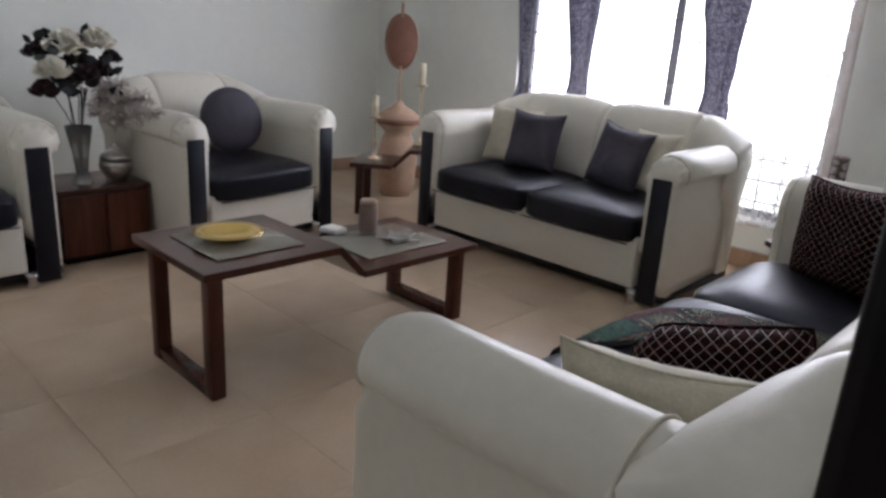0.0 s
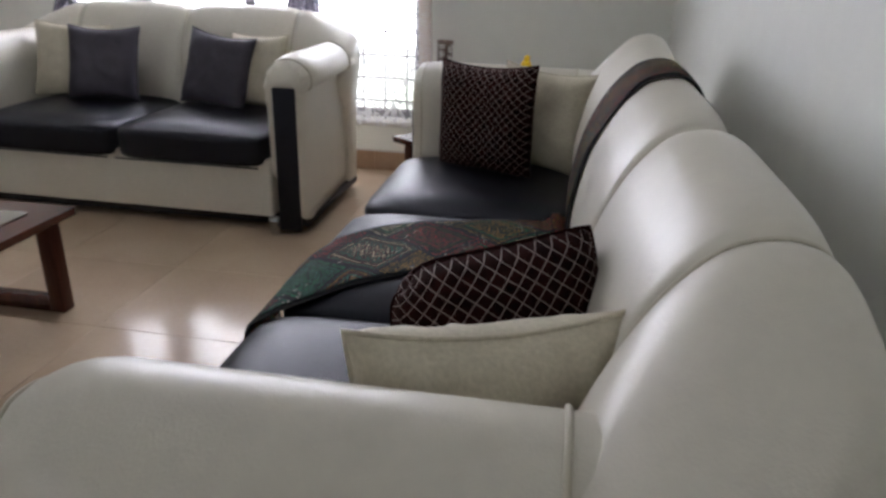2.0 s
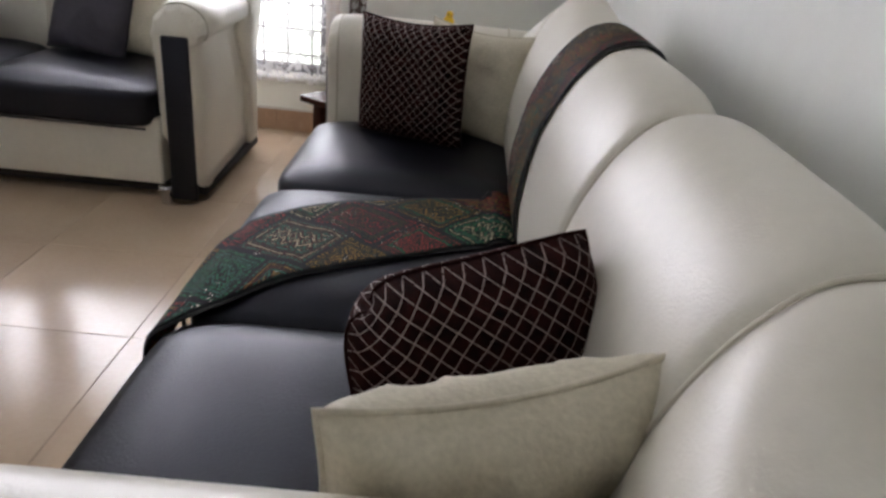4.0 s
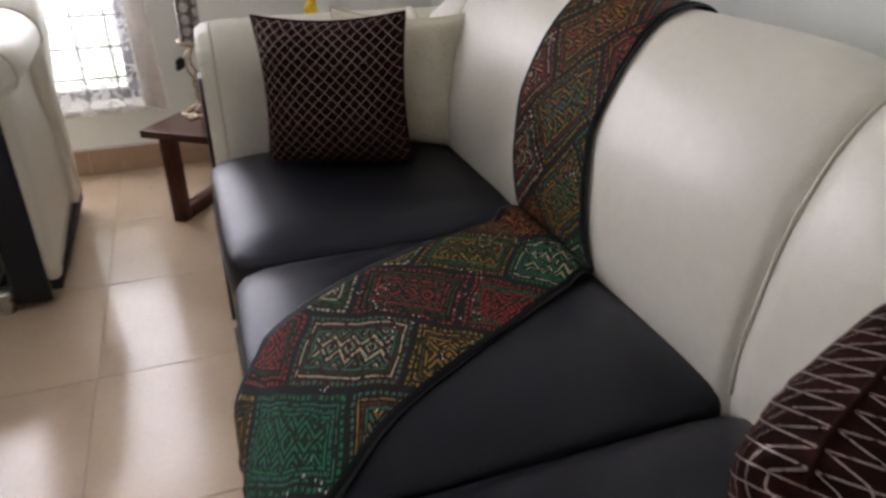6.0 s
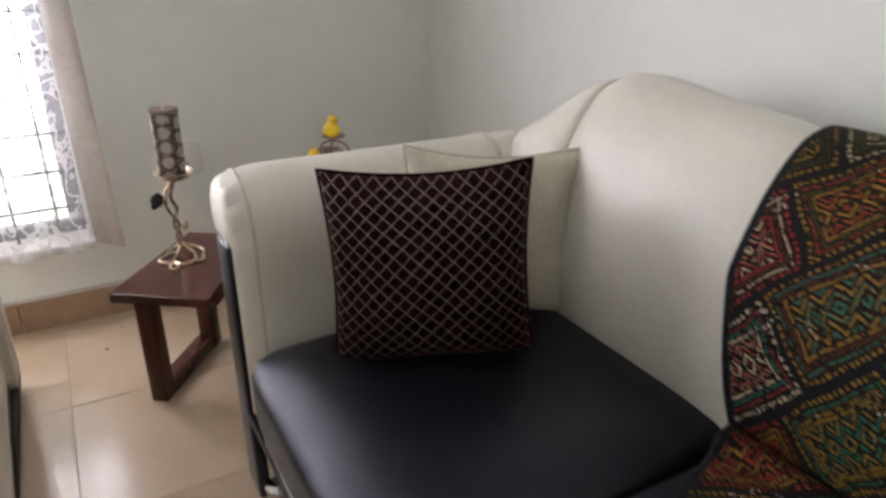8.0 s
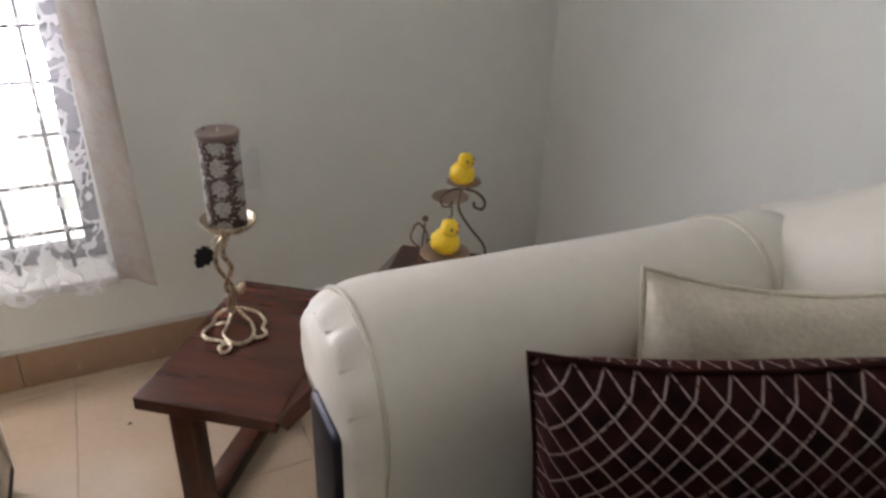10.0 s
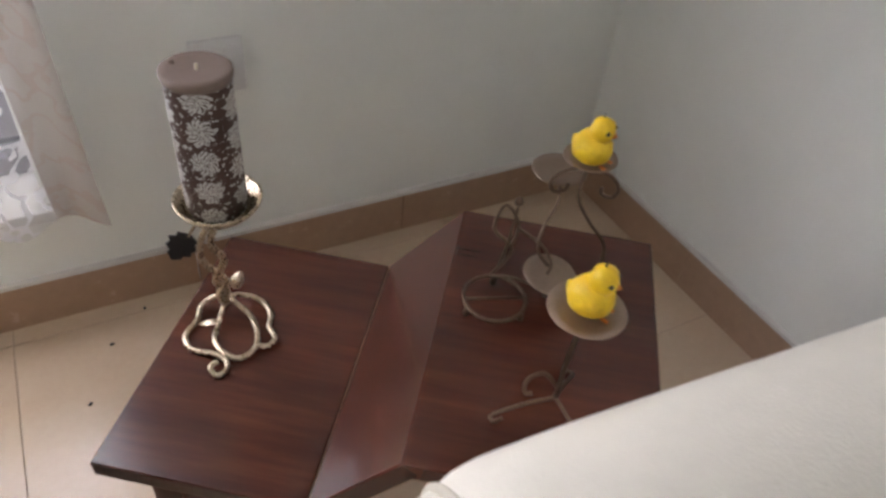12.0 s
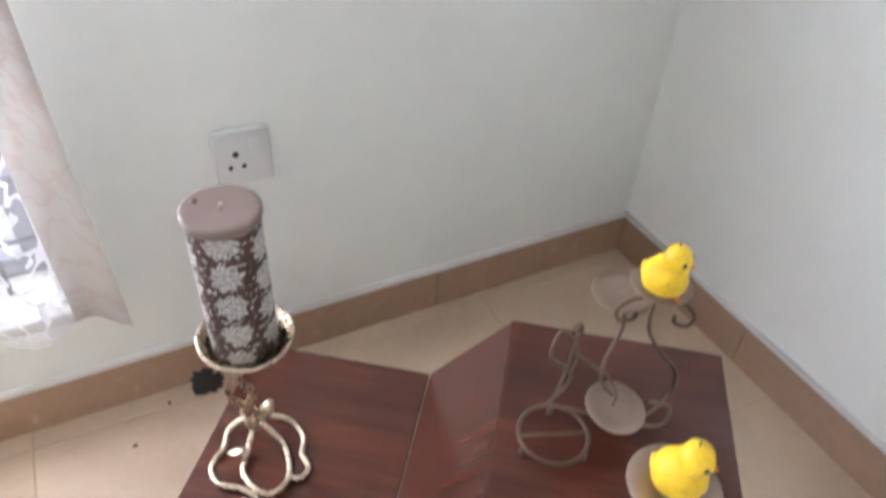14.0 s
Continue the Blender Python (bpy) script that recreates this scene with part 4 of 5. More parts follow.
    for k in range(3):
        for i in range(n):
            j = (i + 1) % n
            f = bm.faces.new((ring[k][i], ring[k][j], ring[k + 1][j], ring[k + 1][i]))
            zz = (0.0, 0.05, 0.11, h)
            for lp, (ii, kk) in zip(f.loops, ((i, k), (i + 1, k), (i + 1, k + 1), (i, k + 1))):
                lp[lay].uv = (ii / n * 2 * math.pi * r, zz[kk])
    bm.faces.new(ring[0][::-1])
    part("wax_body", bm, LACE, c)
    part("wax_top", lathe([(0.0380, 0.178), (0.0402, 0.184), (0.0398, 0.1895), (0.0375, 0.191), (0.03, 0.1895), (0.008, 0.1885), (0.001, 0.188)], 36), WAX, c, "smooth brown wax top")
    part("wick", tube([(0, 0, 0.187), (0.001, 0, 0.195)], 0.002, 6), IVORY, c)
    part("drip", lathe([(0.001, -0.004), (0.004, -0.001), (0.003, 0.003), (0.001, 0.004)], 10, m=pose(-0.022, 0.020, 0.190)), WAX, c)


candlestick()


def chick(m, label):
    e = thing("chick_candle", m @ Matrix.Diagonal((0.70, 0.70, 0.72, 1)), label, "candle", "chick candles")
    part("body", lathe([(0.001, 0.0), (0.020, 0.001), (0.031, 0.010), (0.034, 0.022), (0.031, 0.036), (0.022, 0.048), (0.001, 0.054)], 24, m=Matrix.Diagonal((1.05, 0.98, 1.05, 1))), YELLOW, e)
    part("head", lathe([(0.001, -0.024), (0.016, -0.018), (0.0225, 0.0), (0.0175, 0.016), (0.001, 0.0235)], 22, m=pose(0.010, 0, 0.062)), YELLOW, e)
    part("tail", lathe([(0.016, 0.0), (0.012, 0.010), (0.004, 0.018), (0.001, 0.020)], 14, m=pose(-0.022, 0, 0.024, 0, -55, 0)), YELLOW, e)
    for sy in (-1, 1):
        part("wing", lathe([(0.001, -0.018), (0.010, -0.010), (0.012, 0.0), (0.007, 0.013), (0.001, 0.018)], 12, m=pose(-0.004, sy * 0.029, 0.026, 0, 70, 0) @ Matrix.Diagonal((1, 0.45, 1, 1))), YELLOW, e)
        part("eye", lathe([(0.001, -0.004), (0.004, 0), (0.001, 0.004)], 10, m=pose(0.025, sy * 0.0145, 0.067)), BLACK, e)
    part("beak", lathe([(0.006, 0), (0.004, 0.004), (0.0005, 0.008)], 10, m=pose(0.0295, 0, 0.060, 0, 90, 0)), ORANGE, e)
    for sy in (-1, 1):
        part("feet", tube([(0.024, sy * 0.012, 0.004), (0.036, sy * 0.013, 0.003)], 0.003, 6), ORANGE, e)
    part("wick", tube([(0.008, 0, 0.083), (0.006, 0.001, 0.092)], 0.0012, 5), BLACK, e)


def dish(e, p, r, tilt=0.0):
    part("dish", lathe([(0.001, -0.002), (r * 0.7, -0.0015), (r, 0.003), (r * 0.98, 0.0045), (r * 0.7, 0.0005), (0.001, 0.0)], 28, m=pose(*p, tilt, tilt * 0.4, 0)), COPPER, e, "dull copper candle dish")


def bike_holder():
    """A small bronze wire stand with scrolls and four copper dishes."""
    Z = 0.522
    e = thing("wire_candle_stand", pose(-0.005, -0.014, 0), "aged bronze wire candle stand with copper dishes", "candle holder")
    part("ring", tube([(0.329 + 0.042 * math.cos(radians(a)), 0.560 + 0.042 * math.sin(radians(a)), Z + 0.016) for a in range(0, 360, 12)], 0.0026, 8, True), BRONZE, e)
    part("ring_bar", tube([(0.290, 0.575, Z + 0.016), (0.368, 0.545, Z + 0.016)], 0.0020, 6), BRONZE, e)
    for a in (60, 180, 300):
        part("foot", lathe([(0.001, 0), (0.004, 0.002), (0.0045, 0.008), (0.003, 0.014)], 10, m=pose(0.329 + 0.042 * math.cos(radians(a)), 0.560 + 0.042 * math.sin(radians(a)), Z)), BRONZE, e)
    part("wire", tube(smooth_line([(0.345, 0.600, Z + 0.016), (0.375, 0.600, Z + 0.055), (0.352, 0.618, Z + 0.085), (0.372, 0.628, Z + 0.112), (0.385, 0.610, Z + 0.09), (0.372, 0.600, Z + 0.06)], 5), 0.0024, 8), BRONZE, e)
    part("handle", tube(smooth_line([(0.360, 0.602, Z + 0.03), (0.372, 0.606, Z + 0.075), (0.380, 0.612, Z + 0.118)], 4), 0.0022, 8), BRONZE, e)
    part("knob", lathe([(0.001, -0.007), (0.006, -0.003), (0.007, 0.001), (0.004, 0.006), (0.001, 0.007)], 12, m=pose(0.381, 0.613, Z + 0.126)), BRONZE, e)
    # low dish, mid dish, upper dish on their stems
    dish(e, (0.402, 0.545, Z + 0.044), 0.037, 7)
    part("stem", tube(smooth_line([(0.402, 0.545, Z + 0.004), (0.404, 0.544, Z + 0.024), (0.402, 0.545, Z + 0.043)], 3), 0.0032, 8), BRONZE, e)
    dish(e, (0.433, 0.610, Z + 0.164), 0.037)
    part("stem", tube(smooth_line([(0.433, 0.610, Z + 0.163), (0.428, 0.592, Z + 0.13), (0.400, 0.578, Z + 0.10), (0.394, 0.568, Z + 0.07), (0.420, 0.560, Z + 0.035), (0.455, 0.570, Z + 0.004)], 5), 0.0024, 8), BRONZE, e)
    dish(e, (0.438, 0.566, Z + 0.212), 0.034)
    part("stem", tube(smooth_line([(0.438, 0.566, Z + 0.211), (0.422, 0.552, Z + 0.17), (0.446, 0.545, Z + 0.125), (0.474, 0.536, Z + 0.085), (0.470, 0.530, Z + 0.05), (0.430, 0.528, Z + 0.03), (0.402, 0.545, Z + 0.026)], 5), 0.0024, 8), BRONZE, e)
    for s in (1, -1):
        part("scroll", tube(smooth_line([(0.434, 0.558, Z + 0.205), (0.434 + s * 0.022, 0.558 - s * 0.014, Z + 0.198), (0.434 + s * 0.036, 0.558 - s * 0.022, Z + 0.180), (0.434 + s * 0.032, 0.558 - s * 0.019, Z + 0.164), (0.434 + s * 0.020, 0.558 - s * 0.012, Z + 0.168), (0.434 + s * 0.018, 0.558 - s * 0.011, Z + 0.178)], 4), 0.0026, 8), BRONZE, e)
    part("wire", tube(smooth_line([(0.345, 0.60, Z + 0.016), (0.36, 0.575, Z + 0.030), (0.40, 0.56, Z + 0.012), (0.45, 0.515, Z + 0.018), (0.475, 0.525, Z + 0.03), (0.46, 0.545, Z + 0.025)], 4), 0.0022, 8), BRONZE, e)
    part("wire", tube(smooth_line([(0.380, 0.606, Z + 0.088), (0.402, 0.575, Z + 0.075), (0.410, 0.556, Z + 0.055), (0.400, 0.548, Z + 0.045)], 4), 0.0022, 8), BRONZE, e)
    chick(pose(0.426, 0.546, Z + 0.2165, 0, 0, -62), "yellow chick-shaped candle on the upper copper dish")
    # the separate three-legged stand
    t = thing("tripod_candle_stand", pose(0.013, -0.020, -0.002), "bronze wire tripod stand with one copper dish", "candle holder")
    c = Vector((0.287, 0.388, Z + 0.035))
    for tip in ((0.222, 0.414), (0.292, 0.316), (0.345, 0.425)):
        p = Vector((*tip, Z + 0.004))
        d = (p - c).normalized()
        part("leg", tube(smooth_line([c, c.lerp(p, 0.5) + Vector((0, 0, 0.004)), p, p + Vector((-d.y * 0.010, d.x * 0.010, 0.0)), p + Vector((-d.y * 0.014, d.x * 0.014, 0.008)) - d * 0.008], 5), 0.0024, 8), BRONZE, t)
    part("stem", tube(smooth_line([c, c + Vector((0.004, 0.003, 0.06)), c + Vector((0.008, 0.003, 0.137))], 4), 0.0028, 8), BRONZE, t)
    part("scroll", tube(smooth_line([c + Vector((0.002, 0.002, 0.012)), c + Vector((-0.010, 0.016, 0.030)), c + Vector((-0.030, 0.020, 0.026)), c + Vector((-0.036, 0.014, 0.012)), c + Vector((-0.028, 0.010, 0.010))], 4), 0.0024, 8), BRONZE, t)
    dish(t, (0.295, 0.391, Z + 0.175), 0.042)
    chick(pose(0.308, 0.371, Z + 0.177, 0, 0, -58), "yellow chick-shaped candle on a copper dish")


bike_holder()

# power socket on the window wall
so = thing("power_socket", pose(0.140, YN, 0.535), "white plastic power socket plate with a switch", "socket")
part("plate", box(-0.051, 0.051, -0.012, -0.001, -0.056, 0.056, 0.004), PLASTIC, so)
part("switch", box(0.012, 0.034, -0.017, -0.0125, 0.008, 0.042, 0.002), PLASTIC, so)
for x, z, r in ((-0.014, 0.010, 0.006), (-0.026, -0.016, 0.0045), (-0.002, -0.016, 0.0045)):
    part("pin_hole", lathe([(r, 0), (r, 0.0012), (0.001, 0.0013)], 12, m=pose(x, -0.0121, z, 90, 0, 0)), BLACK, so)

# ---- curtains ----


def curtain(name, x0, x1, z0, z1, y, material, label, folds, depth, waist=None, hem=0.0, seed=0, border=None):
    """Hanging cloth in folds; waist gives (height, share of width, centre) of a tie-back."""
    e = thing(name, pose(0, 0, 0), label, "curtain")
    for nm, ma, ua, ub in (("cloth", material, 0.0, border or 1.0),) + ((("border", BORDER, border, 1.0),) if border else ()):
        bm = bmesh.new()
        lay = bm.loops.layers.uv.new("UVMap")
        nx, nz = int(90 * (ub - ua)) + 4, 40
        g = []
        for j in range(nz + 1):
            t = j / nz
            z = z0 + (z1 - z0) * t
            k, c = 1.0, (x0 + x1) / 2
            if waist:
                wz, ws, wc = waist
                q = min(1, abs(z - wz) / (z1 - wz if z > wz else max(0.2, wz - z0) * 1.6))
                k = ws + (1 - ws) * q ** 1.3
                c = wc + (c - wc) * q ** 1.3
            row = []
            for i in range(nx + 1):
                u = ua + (ub - ua) * i / nx
                x = c + (u - 0.5) * (x1 - x0) * k
                spread = hem * (1 - t) ** 3 * max(0, u - 0.5)
                yy = y + depth * math.sin(u * folds * 2 * math.pi + seed + 0.6 * math.sin(t * 3)) * (0.6 + 0.4 * math.sin(u * 7 + seed)) * min(1.0, 0.5 + k * 0.5)
                zz = z + (0.010 * math.sin(u * 23 + seed) * (1 - t))
                row.append((bm.verts.new((x + spread, yy, zz)), (u * (x1 - x0) * 1.4, t * (z1 - z0))))
            g.append(row)
        for a, b in zip(g, g[1:]):
            for i in range(nx):
                q = (a[i], a[i + 1], b[i + 1], b[i])
                f = bm.faces.new([v for v, _ in q])
                for lp, (_, uv) in zip(f.loops, q):
                    lp[lay].uv = uv
        part(nm, bm, ma, e, "brown-grey border strip" if nm == "border" else "")
    return e


curtain("sheer_curtain", -0.64, -0.145, 0.285, 2.25, 1.225, SHEER, "white sheer floral curtain with a brown-grey border", 3.5, 0.022, hem=0.06, seed=1.0, border=0.84)
for x0, x1, wc, sd in ((-2.22, -1.68, -1.87, 0.4), (-1.22, -0.66, -0.87, 2.0)):
    curtain("drape", x0, x1, 0.50, 2.25, 1.235, DRAPE, "dark floral drape gathered by a tie-back at the window", 5, 0.026, waist=(1.02, 0.30, wc), seed=sd)
curtain("drape", -2.56, -2.28, 0.80, 2.25, 1.245, DRAPE, "dark floral drape gathered at the window edge", 4, 0.02, waist=(0.95, 0.25, -2.37), seed=3.0)
rod = thing("curtain_rod", pose(0, 0, 0), "dark steel curtain rod above the window", "curtain rod")
part("pole", tube([(-2.65, 1.235, 2.26), (0.1, 1.235, 2.26)], 0.012, 10), IRON, rod)
for x in (-2.6, 0.05):
    part("bracket", tube([(x, YN, 2.26), (x, 1.235, 2.26)], 0.008, 8), IRON, rod)

# ---- things on the coffee table ----
pl = thing("plate", pose(-1.30, -1.755, 0.4975), "round bright brass plate on the coffee table", "plate")
part("rim", lathe([(0.001, 0), (0.07, 0.001), (0.085, 0.004), (0.105, 0.022), (0.128, 0.030), (0.130, 0.032), (0.104, 0.026), (0.083, 0.008), (0.001, 0.005)], 44), BRASS, pl)
jr = thing("jar", pose(-1.40, -1.00, 0.3775), "brown ceramic jar with a pale lid", "jar")
part("body", lathe([(0.001, 0), (0.036, 0.001), (0.042, 0.012), (0.044, 0.07), (0.042, 0.11), (0.036, 0.125)], 28), mat("brown_glaze", (0.23, 0.16, 0.135), 0.35, var=0.25, scale=14), jr)
part("lid", lathe([(0.038, 0.126), (0.040, 0.132), (0.038, 0.150), (0.030, 0.156), (0.001, 0.158)], 28), COPPER, jr, "dull pale round lid")
tr = thing("ashtray", pose(-1.22, -0.965, 0.3775), "silver star-shaped metal tray on the coffee table", "tray")
part("bowl", lathe([(0.001, 0.001), (0.035, 0.002), (0.05, 0.012), (0.054, 0.02), (0.046, 0.014), (0.001, 0.006)], 20), SILVER, tr)
for k in range(5):
    a = radians(72 * k + 20)
    d, n = Vector((math.cos(a), math.sin(a), 0)), Vector((-math.sin(a), math.cos(a), 0))
    part("star_arm", loft([[d * 0.048 + n * 0.020 + Vector((0, 0, h)), d * 0.048 - n * 0.020 + Vector((0, 0, h)), d * 0.105 - n * 0.004 + Vector((0, 0, h + 0.006)), d * 0.105 + n * 0.004 + Vector((0, 0, h + 0.006))] for h in (0.006, 0.011)]), SILVER, tr, smooth=False)
nk = thing("tissue_box", pose(-1.49, -1.13, 0.3775, 0, 0, 12), "pale folded napkins at the table edge", "napkins")
part("stack", box(-0.05, 0.05, -0.04, 0.04, 0, 0.022, 0.006), PLASTIC, nk)

# ---- cabinet with the flower arrangement ----
cb = thing("cabinet", pose(-2.74, -1.665, 0, 0, 0, 90), "low dark red wooden cabinet between the armchairs", "cabinet")
part("body", box(-0.225, 0.225, 0.012, 0.42, 0.03, 0.372, 0.006), WOOD, cb)
part("top", box(-0.235, 0.235, 0.0, 0.43, 0.373, 0.395, 0.005), WOOD, cb)
part("plinth", box(-0.215, 0.215, 0.03, 0.40, 0, 0.03), JAMB, cb)
for s in (-1, 1):
    part("door", box(*sorted((s * 0.004, s * 0.220)), -0.004, 0.011, 0.045, 0.362, 0.004), WOOD_Y, cb)
vase = thing("flower_vase", pose(-2.90, -1.72, 0.395), "tall clear glass vase with dark and white silk roses", "vase")
part("glass", lathe([(0.001, 0), (0.045, 0.001), (0.05, 0.01), (0.03, 0.06), (0.04, 0.16), (0.06, 0.26), (0.066, 0.30), (0.060, 0.298), (0.034, 0.16), (0.024, 0.07), (0.001, 0.03)], 26), CLEAR, vase)
rnd = random.Random(7)
for k in range(9):
    a, q = rnd.uniform(0, 6.28), rnd.uniform(0.03, 0.15)
    part("stem", tube(smooth_line([(0, 0, 0.04), (0.02 * math.cos(a), 0.02 * math.sin(a), 0.28), (q * math.cos(a), q * math.sin(a), 0.50)], 3), 0.003, 5), LEAF, vase)


def rose(c, r, material, seed):
    """A silk rose: cupped petals in rings."""
    q = random.Random(seed)
    bm = bmesh.new()
    for ringn, (cnt, rad, tilt, zz) in enumerate(((3, 0.25, 12, 0.35), (5, 0.5, 32, 0.2), (7, 0.85, 58, 0.0))):
        for k in range(cnt):
            a = 2 * math.pi * (k + q.random() * 0.4) / cnt
            g = []
            for i in range(5):
                row = []
                for j in range(4):
                    u, v = i / 4 - 0.5, j / 3
                    w = 0.75 * r * math.sin(math.pi * (0.18 + 0.70 * v))
                    p = Vector((u * 2 * w, -0.35 * r * (1 - 4 * u * u) * 0.6, v * r * 0.95))
                    p = Matrix.Rotation(-radians(tilt), 3, 'X') @ p
                    p = Matrix.Rotation(a, 3, 'Z') @ (p + Vector((0, rad * r * 0.35, zz * r)))
                    row.append(bm.verts.new(Vector(c) + p))
                g.append(row)
            for i in range(4):
                for j in range(3):
                    bm.faces.new((g[i][j], g[i + 1][j], g[i + 1][j + 1], g[i][j + 1]))
    return bm


FL = [((0.03, -0.04, 0.66), 0.075, 1), ((0.07, -0.12, 0.55), 0.065, 1), ((0.02, 0.12, 0.69), 0.065, 1), ((0.10, 0.02, 0.53), 0.06, 0), ((0.04, 0.12, 0.55), 0.055, 0),
      ((-0.02, -0.16, 0.64), 0.05, 0), ((-0.03, 0.03, 0.60), 0.06, 0), ((0.06, -0.16, 0.46), 0.055, 0), ((0.0, 0.19, 0.62), 0.045, 0)]
for i, (c, r, w) in enumerate(FL):
    part("rose", rose(c, r * (1.28 if w else 1.2), None, i), ROSE_W if w else ROSE_D, vase, "white silk rose" if w else "burgundy silk rose")
for k in range(70):
    a, q, h = rnd.uniform(0, 6.28), rnd.uniform(0.05, 0.19), rnd.uniform(0.44, 0.76)
    c = Vector((q * math.cos(a), q * math.sin(a), h))
    d = Vector((0.4 * rnd.uniform(-1, 1), rnd.uniform(-1, 1), rnd.uniform(-0.5, 0.8))).normalized()
    n = d.cross(Vector((1, rnd.uniform(-0.6, 0.6), rnd.uniform(-0.4, 0.6)))).normalized()
    u = d.cross(n)
    ll = rnd.uniform(0.045, 0.085)
    lf = bmesh.new()
    rim = [c, c + d * ll * 0.30 + n * ll * 0.30, c + d * ll * 0.65 + n * ll * 0.26 + u * 0.004, c + d * ll - u * 0.006, c + d * ll * 0.65 - n * ll * 0.26 + u * 0.004, c + d * ll * 0.30 - n * ll * 0.30]
    up, dn = [lf.verts.new(p + u * 0.0008) for p in rim], [lf.verts.new(p - u * 0.0008) for p in rim]
    lf.faces.new(up), lf.faces.new(dn[::-1])
    for i in range(6):
        lf.faces.new((up[i], dn[i], dn[(i + 1) % 6], up[(i + 1) % 6]))
    part("leaf", lf, LEAF, vase, smooth=False)
sp = random.Random(21)
for k in range(5):
    tip = Vector((0.10 + 0.05 * k, 0.16 + 0.045 * k, 0.50 - 0.035 * k + 0.05 * (k % 2)))
    spray = bmesh.new()
    for j in range(90):
        t = (j + 0.5) / 90
        stem_at = Vector((0.02, 0.02, 0.27)).lerp(tip, 0.35 + 0.65 * t) + Vector((0, 0, 0.05 * math.sin(t * 3.1)))
        d = Vector((sp.uniform(-1, 1), sp.uniform(-1, 1), sp.uniform(-0.7, 0.8))).normalized() * (0.035 + 0.045 * math.sin(t * 3.1))
        tube([stem_at, stem_at + d * 0.55 + Vector((0, 0, 0.006)), stem_at + d], 0.0055, 5, bm=spray, taper=lambda q: 1.0 - 0.6 * q)
    part("tulle_spray", spray, GREYFUR, vase, "pale greyish-pink tulle spray")
bw = thing("silver_bowl", pose(-2.86, -1.56, 0.395), "tarnished silver lidded bowl on the cabinet", "bowl")
part("bowl", lathe([(0.001, 0), (0.04, 0.002), (0.045, 0.01), (0.075, 0.05), (0.085, 0.09), (0.078, 0.12)], 28), SILVER, bw)
part("lid", lathe([(0.080, 0.121), (0.07, 0.15), (0.03, 0.175), (0.012, 0.18), (0.014, 0.195), (0.001, 0.205)], 28), SILVER, bw)

# ---- far corner: carved stand, candlesticks ----
orn = thing("carved_ornament", pose(-3.12, 0.70, 0), "tall carved reddish wooden ornament with an oval disc", "ornament")
part("pot", lathe([(0.001, 0), (0.12, 0.002), (0.15, 0.10), (0.16, 0.30), (0.12, 0.46), (0.10, 0.50), (0.16, 0.56), (0.17, 0.62), (0.13, 0.66), (0.05, 0.70), (0.02, 0.74)], 30), PALM, orn, "pale turned wooden body")
part("collar", lathe([(0.135, 0.555), (0.178, 0.575), (0.178, 0.605), (0.135, 0.625)], 30), TERRA, orn)
part("stem", tube([(0, 0, 0.72), (0.004, 0, 1.0)], 0.010, 10), PALM, orn)
part("disc_rim", tube([(0.116 * math.cos(radians(a)) * math.cos(radians(45)), 0.116 * math.cos(radians(a)) * math.sin(radians(45)), 1.18 + 0.195 * math.sin(radians(a))) for a in range(0, 360, 10)], 0.011, 8, True), TERRA, orn, "raised carved rim")
part("disc", lathe([(0.001, -0.016), (0.09, -0.014), (0.105, 0), (0.09, 0.014), (0.03, 0.022), (0.001, 0.023)], 36, m=pose(0, 0, 1.18, 0, 0, 45) @ pose(0, 0, 0, 90, 0, 0) @ Matrix.Diagonal((1.1, 1.85, 1, 1))), TERRA, orn, "oval carved disc")
part("finial", tube([(0, 0, 1.36), (0, 0, 1.46)], 0.012, 8), PALM, orn)


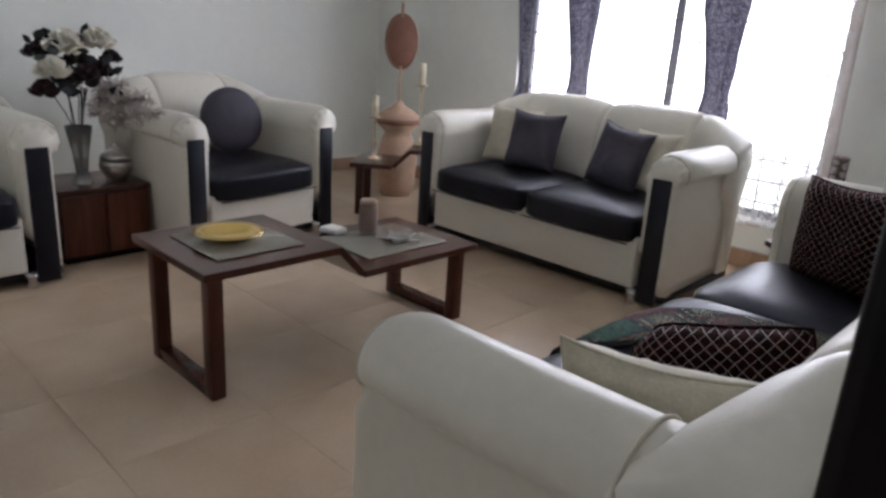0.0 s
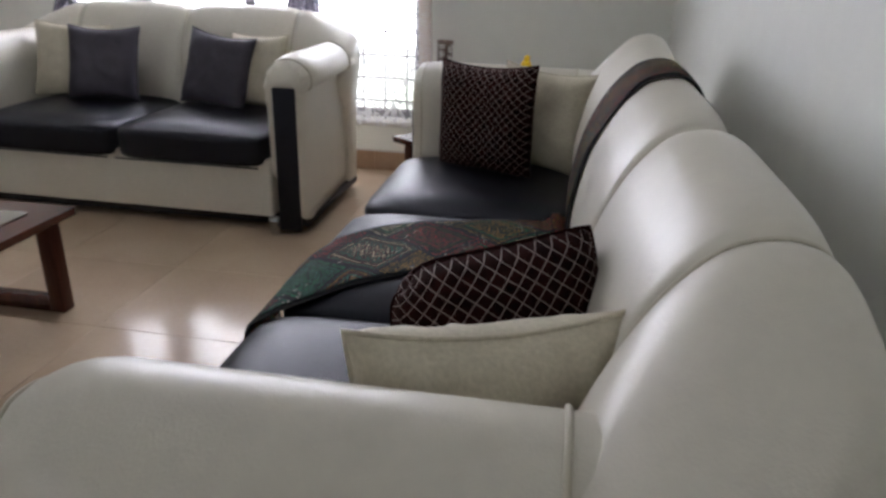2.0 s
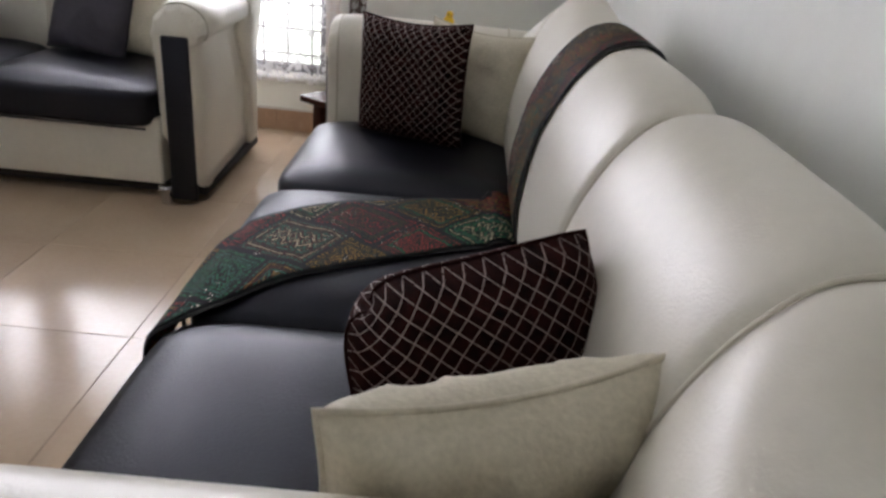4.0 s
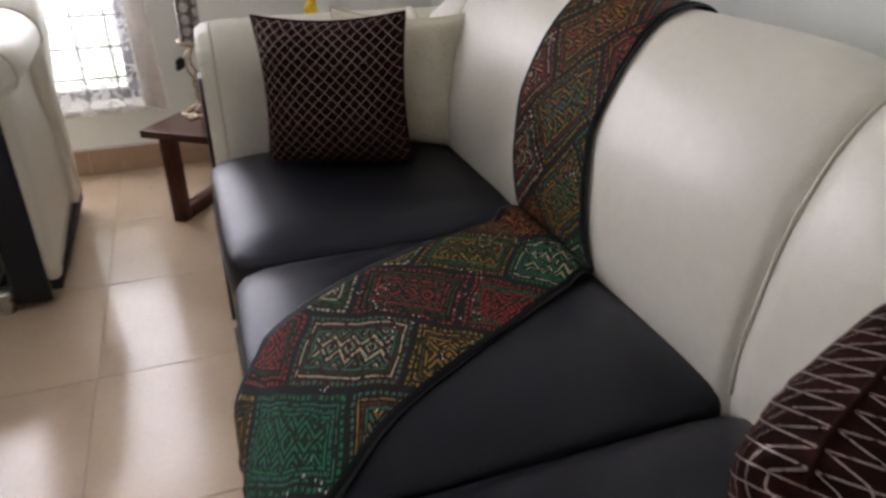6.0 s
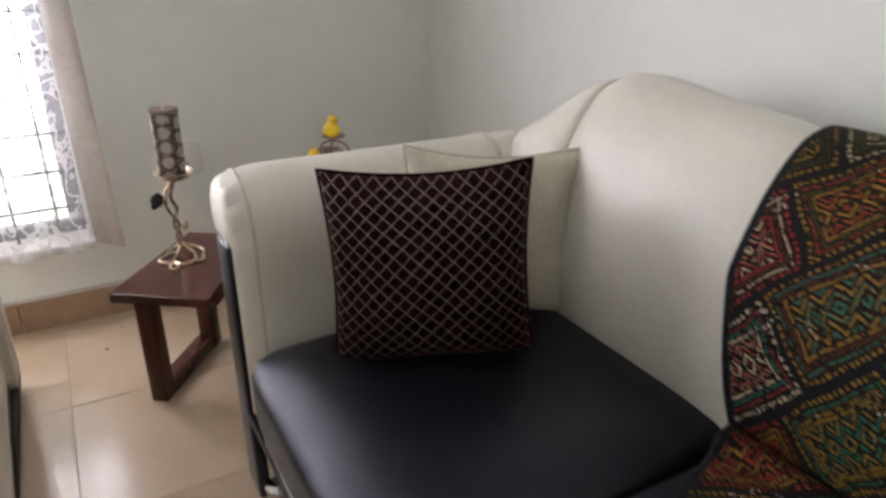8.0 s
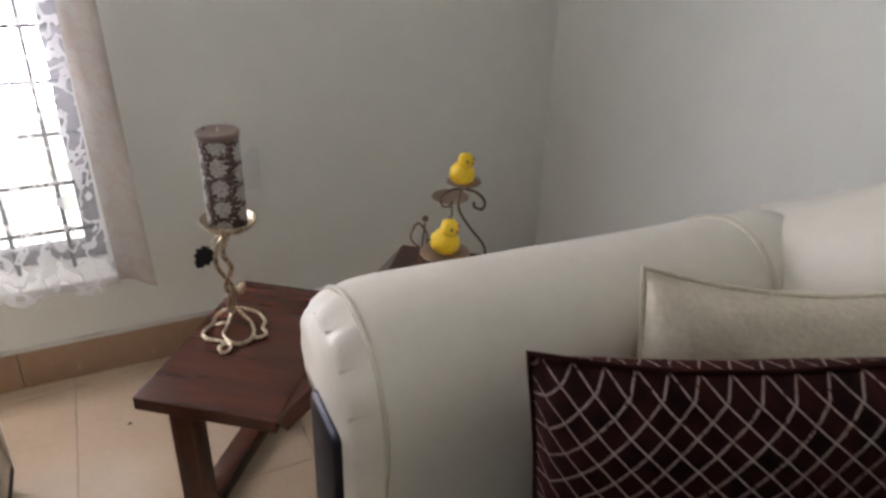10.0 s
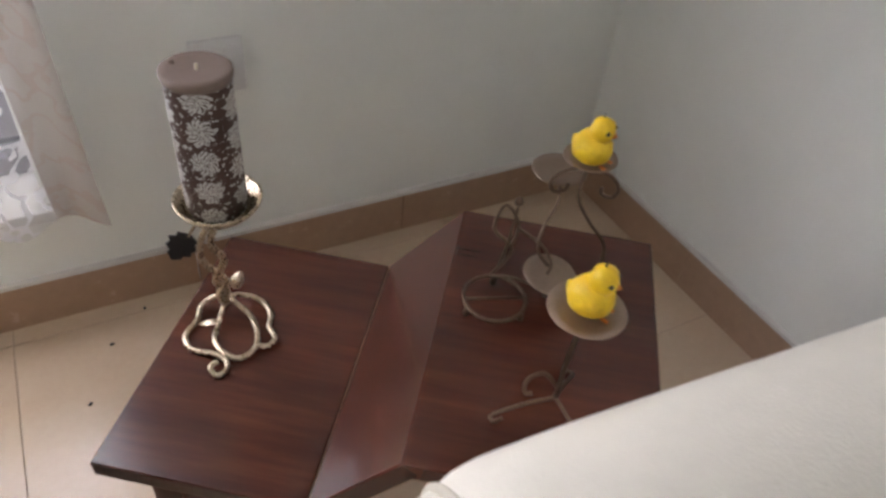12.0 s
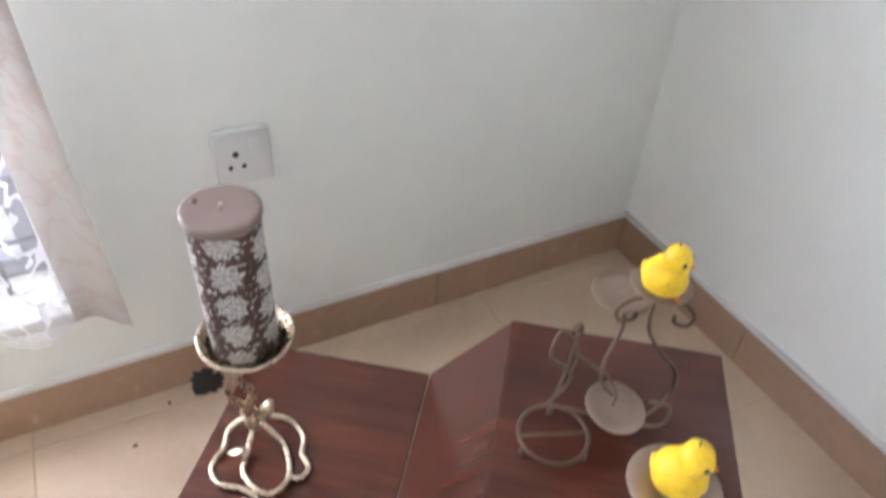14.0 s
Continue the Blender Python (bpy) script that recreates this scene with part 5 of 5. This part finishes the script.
def pillar_stick(m, h, label):
    e = thing("candlestick", m, label, "candle holder", "brass candlesticks")
    part("base", lathe([(0.001, 0), (0.045, 0.001), (0.048, 0.006), (0.03, 0.016), (0.010, 0.028), (0.008, 0.08), (0.014, 0.10), (0.008, 0.12), (0.007, h - 0.05), (0.014, h - 0.035), (0.008, h - 0.02), (0.040, h - 0.006), (0.044, h), (0.001, h - 0.002)], 22), GOLD, e)
    c = thing("candle", m @ pose(0, 0, h - 0.001), "ivory pillar candle on a brass candlestick", "candle", "ivory candles")
    part("wax", lathe([(0.001, 0), (0.022, 0.001), (0.023, 0.14), (0.018, 0.145), (0.004, 0.142), (0.001, 0.141)], 18), IVORY, c)
    part("wick", tube([(0, 0, 0.141), (0.001, 0, 0.152)], 0.0015, 5), BLACK, c)


pillar_stick(pose(-2.85, 0.24, 0.372), 0.30, "brass candlestick on the lower table level")
pillar_stick(pose(-2.62, 0.46, 0.49), 0.42, "brass candlestick on the higher table level")

# small dark crumbs on the floor by the window
for k, (x, y) in enumerate(((-0.18, 1.16), (-0.24, 1.02), (-0.10, 1.24))):
    cr = thing("crumb", pose(x, y, 0.0, 0, 0, 40 * k), "tiny dark crumb on the tiled floor", "crumb", "crumbs")
    part("grain", pad(0.010, 0.006, 0.004, 2.5, 0, 2, pose(0, 0, 0.002)), BLACK, cr)

# ---- floor tiles ----
T = 0.516
fl = tagged(finish(box(XL - 0.2, 2.1, -5.6, YN + 0.2, -0.12, -0.002), "floor", GROUT_F, smooth=False), "beige polished floor tiles with fine dark joints", "floor", kind="structure")
tiles = {}


def tile_mesh(w, d):
    key = (round(w, 4), round(d, 4))
    if key not in tiles:
        bm = box(-w / 2, w / 2, -d / 2, d / 2, -0.008, 0.0, 0.0012, 1)
        me = bpy.data.meshes.new("tile")
        bm.to_mesh(me)
        bm.free()
        me.materials.append(TILE)
        tiles[key] = me
    return tiles[key]


def cuts(lo, hi, phase):
    k = math.ceil((lo - phase) / T - 1e-6)
    c = [lo]
    while phase + k * T < hi - 0.01:
        if phase + k * T > lo + 0.01:
            c.append(phase + k * T)
        k += 1
    return c + [hi]


xs, ys = cuts(XL, 2.0, -0.362), cuts(-5.5, YN, 0.202)
for xa, xb in zip(xs, xs[1:]):
    for ya, yb in zip(ys, ys[1:]):
        ob = new("tile", tile_mesh(xb - xa - 0.002, yb - ya - 0.002))
        ob.location = ((xa + xb) / 2, (ya + yb) / 2, 0)
        ob.parent = fl
